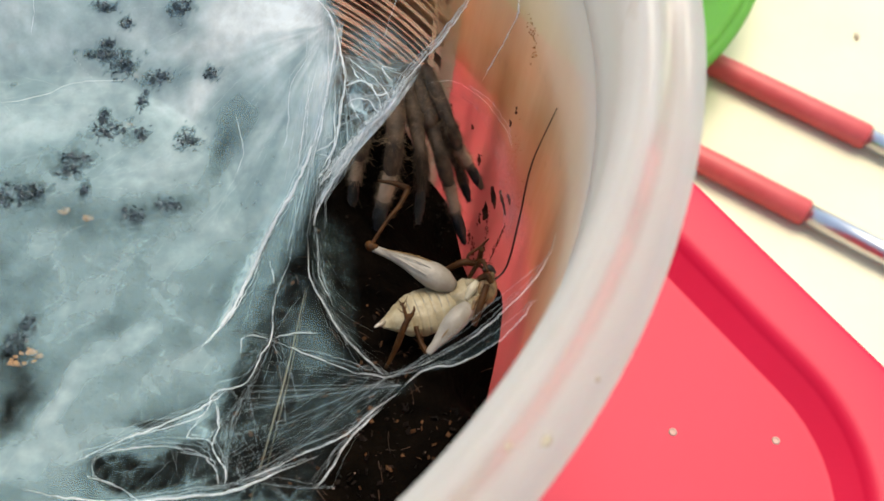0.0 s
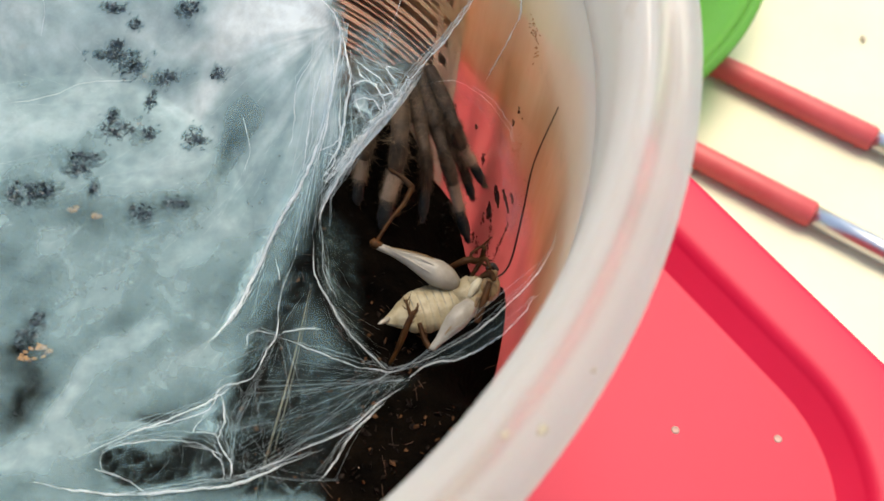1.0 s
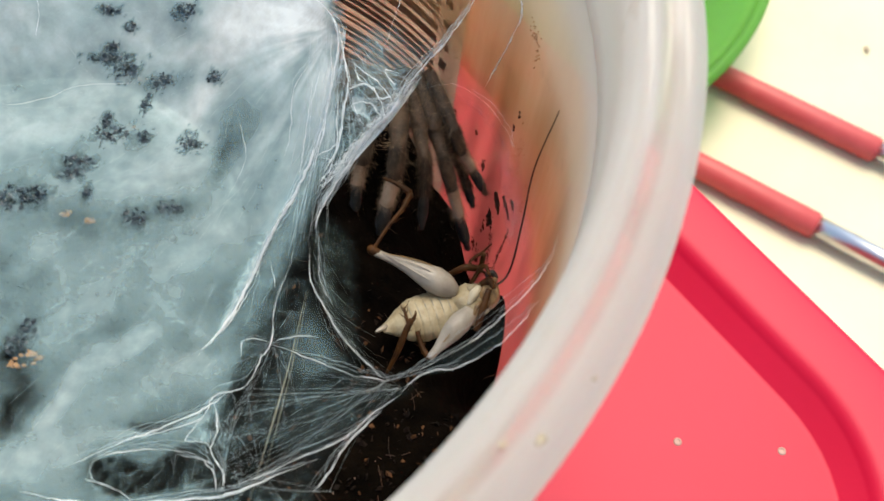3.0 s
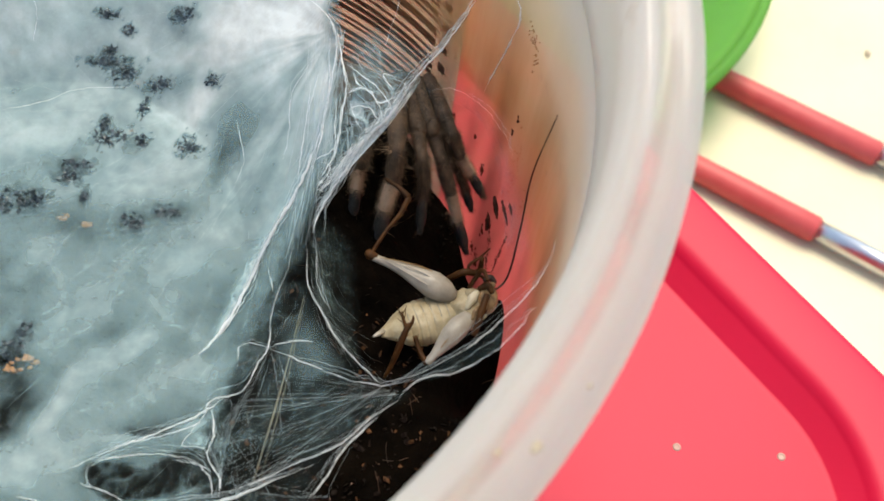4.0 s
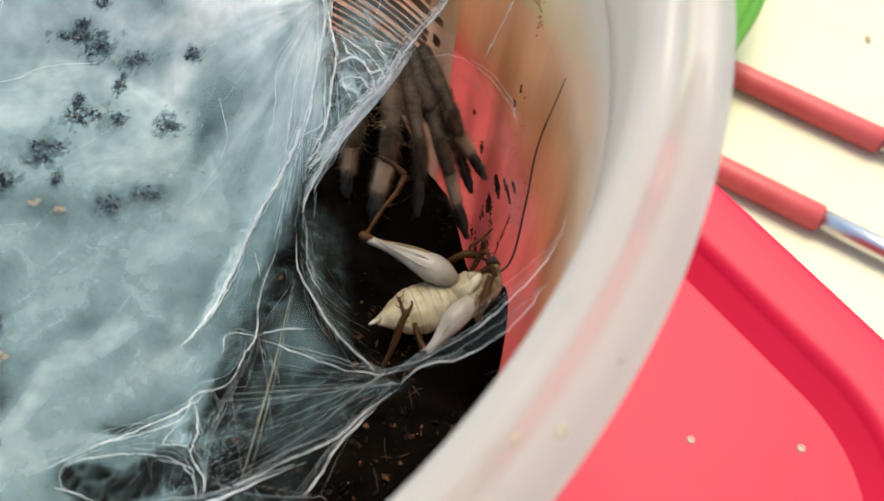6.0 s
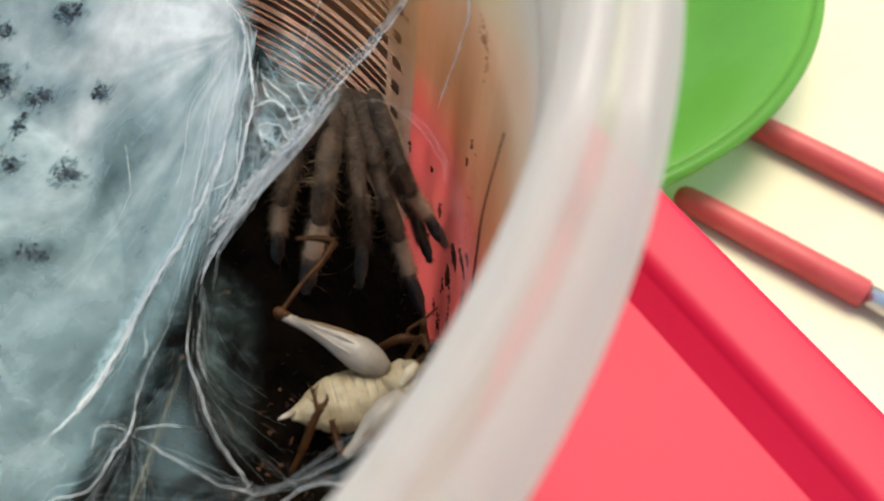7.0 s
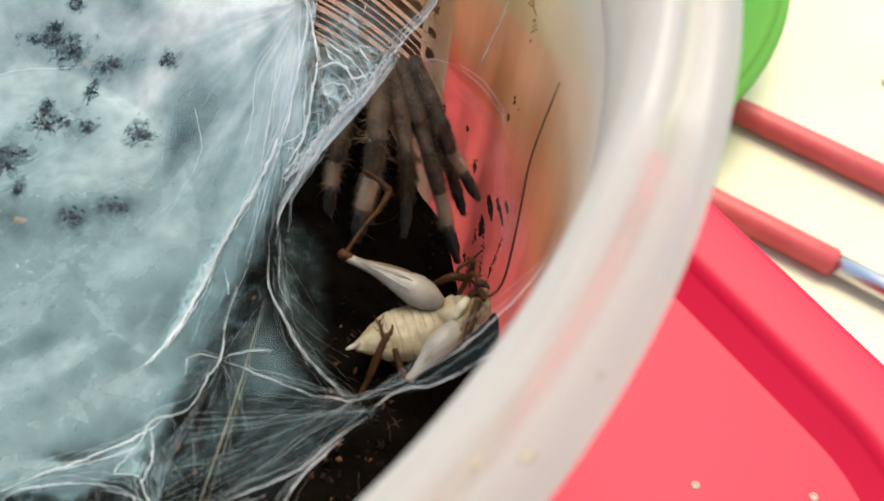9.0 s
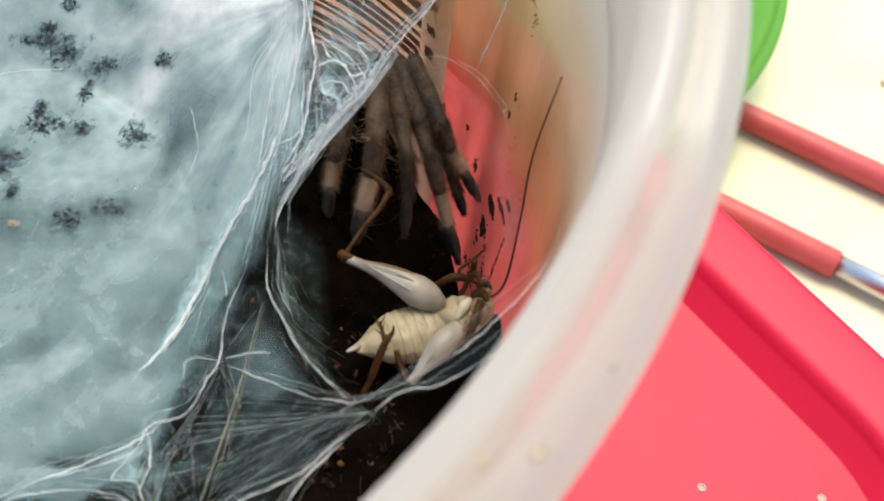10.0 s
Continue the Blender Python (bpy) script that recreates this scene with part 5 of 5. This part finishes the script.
def limb(name, pts, radii, mat, label="", spines=0, seed=1, pivot=None, n=10, flat=1.0):
    line = spline(pts, 5)
    k = len(line) - 1
    rad = []
    for i in range(k + 1):
        f = i / k * (len(radii) - 1)
        j = min(int(f), len(radii) - 2)
        rad.append(radii[j] + (radii[j + 1] - radii[j]) * (f - j))
    rg = random.Random(seed)
    ob = part(name, Geo().tube(line, rad, n, flat), mat, cricket, label, at=pivot)
    for s in range(spines if pivot is None else 0):
        i = int(k * (0.35 + 0.65 * s / spines))
        d = (line[min(i + 1, k)] - line[max(i - 1, 0)]).normalized()
        o = (d.orthogonal().normalized() * (1 if s % 2 else -1) + Vector((rg.gauss(0, 0.4), rg.gauss(0, 0.4), rg.gauss(0, 0.4)))).normalized()
        part("spine", Geo().tube([line[i], line[i] + o * 0.0005 + d * 0.0003, line[i] + o * 0.0009 + d * 0.0008], [0.0001, 0.00007, 0.00002], 4), mat, ob)
    return ob


limb("hind_femur", [(0.0557, 0.0009, 0.2039), (0.0528, 0.0017, 0.2055), (0.0491, 0.0029, 0.2067), (0.0447, 0.0040, 0.2078)], [0.0009, 0.0017, 0.0019, 0.0015, 0.0010, 0.0006, 0.0005], M_FEMUR, "swollen pale thigh")
for off in (-0.0009, 0.0, 0.0009):
    limb("thigh_ridge", [(0.0545 + off * 0.3, 0.0012 + off, 0.2061 - abs(off) * 0.45), (0.0518 + off * 0.3, 0.0020 + off * 1.1, 0.2076 - abs(off) * 0.45), (0.0487 + off * 0.2, 0.0030 + off * 0.6, 0.2080 - abs(off) * 0.3), (0.0456, 0.0038, 0.2081)], [0.00005, 0.00010, 0.00009, 0.00004], M_TAN if off > 0 else M_FEMUR, n=6)
limb("hind_knee", [(0.0453, 0.0040, 0.2077), (0.0444, 0.0042, 0.2079), (0.0440, 0.0047, 0.2079)], [0.0005, 0.0007, 0.0005], M_BROWN)
limb("hind_tibia", [(0.0444, 0.0043, 0.2079), (0.0462, 0.0074, 0.2090), (0.0479, 0.0101, 0.2094), (0.0488, 0.0128, 0.2093)], [0.00024, 0.00026, 0.0003, 0.00042], M_BROWN, "", 8, 3)
TARSUS_AT = (0.0488, 0.0128, 0.2093)
tarsus = limb("hind_tarsus", [TARSUS_AT, (0.0473, 0.0139, 0.2100), (0.0454, 0.0150, 0.2103)], [0.0005, 0.00035, 0.0002], M_BROWN, "amber foot that flicks against the spider's leg", 3, 5, TARSUS_AT)
limb("hind_femur", [(0.0578, -0.0024, 0.2048), (0.0559, -0.0050, 0.2049), (0.0543, -0.0070, 0.2041), (0.0528, -0.0088, 0.2033)], [0.0010, 0.0015, 0.0014, 0.0010, 0.0006, 0.0005], M_FEMUR, "pale tan thigh")
limb("thigh_stripe", [(0.0577, -0.0033, 0.2059), (0.0560, -0.0054, 0.2061), (0.0545, -0.0073, 0.2051)], [0.00006, 0.00016, 0.00006], M_TAN, "brown stripe", n=6)
limb("hind_tibia", [(0.0528, -0.0088, 0.2033), (0.0518, -0.0074, 0.2036), (0.0510, -0.0055, 0.2044)], [0.00042, 0.00036, 0.0003], M_BROWN, "", 6, 6)
limb("middle_leg", [(0.0474, -0.0104, 0.2015), (0.0485, -0.0088, 0.2036), (0.0496, -0.0066, 0.2062), (0.0503, -0.0052, 0.2072)], [0.00022, 0.0003, 0.00046, 0.00042, 0.0003], M_BROWN, "spiny brown leg", 14, 7)
limb("foot", [(0.0500, -0.0060, 0.2067), (0.0494, -0.0046, 0.2074), (0.0492, -0.0038, 0.2076)], [0.0003, 0.0002, 0.0001], M_BROWN, "", 6, 12)
limb("foot", [(0.0501, -0.0058, 0.2068), (0.0507, -0.0049, 0.2075), (0.0507, -0.0043, 0.2077)], [0.0003, 0.0002, 0.0001], M_BROWN)
limb("collar", [(0.0575, -0.0012, 0.2046), (0.0582, 0.0002, 0.2050), (0.0588, 0.0014, 0.2048)], [0.0003, 0.0007, 0.0004], M_PLATE, "white patch at the neck")
limb("jaw", [(0.0590, 0.0018, 0.2048), (0.0601, 0.0022, 0.2052), (0.0608, 0.0012, 0.2050)], [0.0004, 0.0006, 0.0003], M_BROWN)
limb("jaw", [(0.0596, 0.0032, 0.2046), (0.0604, 0.0036, 0.2050), (0.0612, 0.0030, 0.2046)], [0.0003, 0.0005, 0.0003], M_DARK)
limb("palp", [(0.0603, 0.0008, 0.2050), (0.0596, -0.0010, 0.2060), (0.0600, -0.0022, 0.2056)], [0.0003, 0.0004, 0.0002], M_BROWN)
limb("antenna", [(0.0598, 0.0040, 0.2040), (0.0574, 0.0052, 0.2046), (0.0590, 0.0066, 0.2052), (0.0602, 0.0076, 0.2060)], [0.0002, 0.00022, 0.0002, 0.0001], M_BROWN, "short broken feeler", n=6)
limb("front_leg", [(0.0586, -0.0056, 0.2057), (0.0593, -0.0033, 0.2071), (0.0600, -0.0006, 0.2079)], [0.0004, 0.0005, 0.0004], M_BROWN, "", 3, 8)
limb("front_leg", [(0.0544, 0.0040, 0.2028), (0.0568, 0.0045, 0.2045), (0.0588, 0.0049, 0.2040), (0.0592, 0.0056, 0.2066)], [0.0004, 0.0005, 0.00045, 0.0003], M_BROWN, "", 3, 9)
limb("front_leg", [(0.0577, 0.0022, 0.2044), (0.0592, 0.0034, 0.2071), (0.0601, 0.0015, 0.2077)], [0.0003, 0.00034, 0.0002], M_BROWN, "", 3, 10)
limb("palp", [(0.0599, -0.0004, 0.2046), (0.0587, -0.0020, 0.2059), (0.0583, -0.0032, 0.2054)], [0.0004, 0.00035, 0.0002], M_HEAD)
limb("antenna", [clamp_in(q, 0.0008) for q in ((0.0605, 0.0020, 0.2035), (0.0628, 0.0045, 0.2040), (0.0639, 0.0080, 0.2112), (0.0645, 0.0098, 0.2207), (0.0660, 0.0079, 0.2346))], [0.00016, 0.00014, 0.00011, 0.00007], M_DARK, "long dark feeler resting on the tub wall", n=6)

# ---- smears and crumbs stuck to the inside of the wall ----
def smear(specks, seed, label, mat, size=0.00025):
    """Dirt dried on the wall: ragged flecks at (angle, height, half width, half height, count)."""
    rg, g = random.Random(seed), Geo()
    for ang, zz, w, h, count in specks:
        for _ in range(count * 2):
            u, v = rg.gauss(0, 0.55), rg.gauss(0, 0.55)
            a, z = ang + math.degrees(u * w / 0.065), zz + v * h
            p, t, up = Vector(on_wall(a, z, -0.0002)), Vector((-math.sin(radians(a)), math.cos(radians(a)), 0)), Vector((0.085, 0, 0.996))
            q = rg.uniform(0.3, 0.95) * size
            g.blob(p, [t * q, (up + t * rg.gauss(0, 0.4)) * q * rg.uniform(0.7, 1.0 + 1.6 * h / (w + h)), t.cross(up).normalized() * 0.00008], 6, 4, 0.9, rg.randrange(900))
    tagged(part("dirt_speck", g, mat, smooth=False), label, "dirt speck", "dirt on the wall")


for i, specks in enumerate((
        ((18.6, 0.1930, 0.0006, 0.0016, 16), (17.4, 0.1985, 0.0010, 0.0010, 16), (15.0, 0.2020, 0.0014, 0.0003, 12), (13.2, 0.2052, 0.0005, 0.0003, 6)),
        ((32.6, 0.2000, 0.0003, 0.0008, 8),), ((26.8, 0.2025, 0.0002, 0.0005, 5),), ((23.6, 0.1990, 0.0004, 0.0010, 10),), ((24.6, 0.1950, 0.0003, 0.0005, 4),),
        ((20.0, 0.1890, 0.0003, 0.0012, 5),), ((19.4, 0.1805, 0.0010, 0.0016, 14), (21.5, 0.1810, 0.0006, 0.0014, 8)), ((17.6, 0.2185, 0.0002, 0.0007, 3),), ((18.2, 0.2150, 0.0002, 0.0006, 3),))):
    smear(specks, 500 + i, "dark dried dirt stuck to the tub wall", M_SMEAR, 0.00058 if i == 0 else 0.00025)
smear([(13.6 - 0.10 * k, 0.1890 + 0.0007 * k, 0.0003, 0.0022, 3) for k in range(16)] + [(16.0 + 0.12 * k, 0.1850 + 0.0006 * k, 0.0003, 0.0018, 2) for k in range(16)], 530, "dark running streaks of dried dirt on the tub wall", M_SMEAR, 0.00012)
smear([(18.5, 0.2322, 0.0016, 0.0012, 16), (17.0, 0.2300, 0.0012, 0.0016, 7)], 538, "brown crust of dried dirt high on the tub wall", M_RUST, 0.00012)
smear([(15.4 + 0.9 * math.sin(k * 1.7), 0.2040 + 0.0008 * k, 0.0008, 0.0020, 2) for k in range(16)] + [(10.4 + 0.5 * math.sin(k * 2.3), 0.2030 + 0.0007 * k, 0.0004, 0.0016, 1) for k in range(16)], 540, "fine brown dirt flecks running down the tub wall", M_FLECK, 0.00006)

M_SMUDGE = surface("rim_smudge", (0.36, 0.29, 0.20), (0.50, 0.42, 0.32), 900, 0.8, spec=0.1)
for r, a, q in ((0.0746, -34.1, 0.0005), (0.0728, -35.6, 0.00035), (0.0708, -28.3, 0.00035), (0.0752, -29.5, 0.00022)):
    t = Vector((-math.sin(radians(a)), math.cos(radians(a)), 0))
    spot = Geo().blob((r * math.cos(radians(a)), r * math.sin(radians(a)), 0.2606), [t * q, t.cross(Vector((0, 0, 1))) * q * 0.7, (0, 0, 0.00006)], 14, 6, 0.6, int(a))
    tagged(part("dirt_speck", spot, M_SMUDGE), "pale brown smudge dried on the tub rim", "dirt speck", "dirt on the rim")

# ---- feeding tongs: two red-sleeved steel arms lying on the table ----
tongs = thing("tongs", (0.19, 0.17, 0.0), "steel tongs with red rubber sleeves lying on the table", "tongs")
R_S = 0.0050
for (x0, y0), (x1, y1) in (((0.1292, 0.1828), (0.1866, 0.1490)), ((0.1458, 0.2251), (0.2144, 0.1854))):
    a, b = Vector((x0, y0, R_S)), Vector((x1, y1, R_S))
    d = (b - a).normalized()
    prof = [(-0.0046, 0.0008), (-0.0042, 0.0024), (-0.0028, 0.0038), (0.0, 0.0045), (0.006, 0.0047), ((b - a).length * 0.5, R_S), ((b - a).length - 0.001, R_S), ((b - a).length, 0.0043)]
    sleeve = part("sleeve", Geo().tube([a + d * s for s, _ in prof], [r for _, r in prof], 24), M_SLEEVE, tongs, "red rubber sleeve")
    part("arm", Geo().tube([b - d * 0.01, b + d * 0.04, b + d * 0.12, b + d * 0.20], [0.0040, 0.0042, 0.0042, 0.0042], 20, 0.85), M_STEEL, tongs, "bare steel arm")
far = (Vector((0.1866, 0.149, R_S)) + Vector((0.862, -0.507, 0)) * 0.20, Vector((0.214, 0.1846, R_S)) + Vector((0.865, -0.501, 0)) * 0.20)
part("bow", Geo().tube(spline([far[0], far[0] + Vector((0.02, -0.008, 0)), (far[0] + far[1]) / 2 + Vector((0.038, -0.024, 0)), far[1] + Vector((0.02, -0.012, 0)), far[1]], 6), 0.0042, 16), M_STEEL, tongs)

# ---- green bowl standing open on the table, over the end of one sleeve ----
BOWL = (0.0483, 0.2780, 0.0)
bowl = thing("bowl", BOWL, "shallow translucent green plastic bowl standing open on the table", "bowl")
g = Geo().revolve([(0.0, 0.0004), (0.082, 0.0004), (0.089, 0.0018), (0.1005, 0.0105), (0.1140, 0.0215), (0.1225, 0.0285), (0.1262, 0.0308), (0.1262, 0.0322), (0.1215, 0.0302), (0.1128, 0.0232), (0.0992, 0.0122), (0.0880, 0.0034), (0.0815, 0.0019), (0.0, 0.0019)], 200, BOWL)
part("shell", g, M_GREEN, bowl)
part("lip", Geo().revolve([(0.1260, 0.0303), (0.1290, 0.0306), (0.1300, 0.0298), (0.1296, 0.0312), (0.1285, 0.0322), (0.1262, 0.0324)], 200, BOWL, True), M_GREEN, bowl, "pale rolled edge")
for i, (x, y, s) in enumerate(((0.2203, 0.2413, 0.0012),)):
    tagged(part("crumb", Geo().blob((x, y, s * 0.4), [(s, 0, 0), (0, s * 1.6, 0), (0, 0, s * 0.5)], 10, 6, 0.5, i), M_SMUDGE), "small pale brown crumb lying on the table", "crumb")


def motions():
    """The cricket's foot flicks out and folds again."""
    at = Vector(TARSUS_AT) - Vector(ORIGIN["cricket"])
    rows = ((0.0, 1), (0.6, 1), (0.75, 0), (1.95, 0), (2.1, 1), (2.75, 1), (3.2, 0), (6.5, 0), (6.75, 1.5), (7.8, 1.6), (8.3, 0.4), (8.5, 0), (10.0, 0))
    walk(tarsus, [(t, pose(at.x, at.y, at.z, 0, 0, 28 * k)) for t, k in rows])


motions()
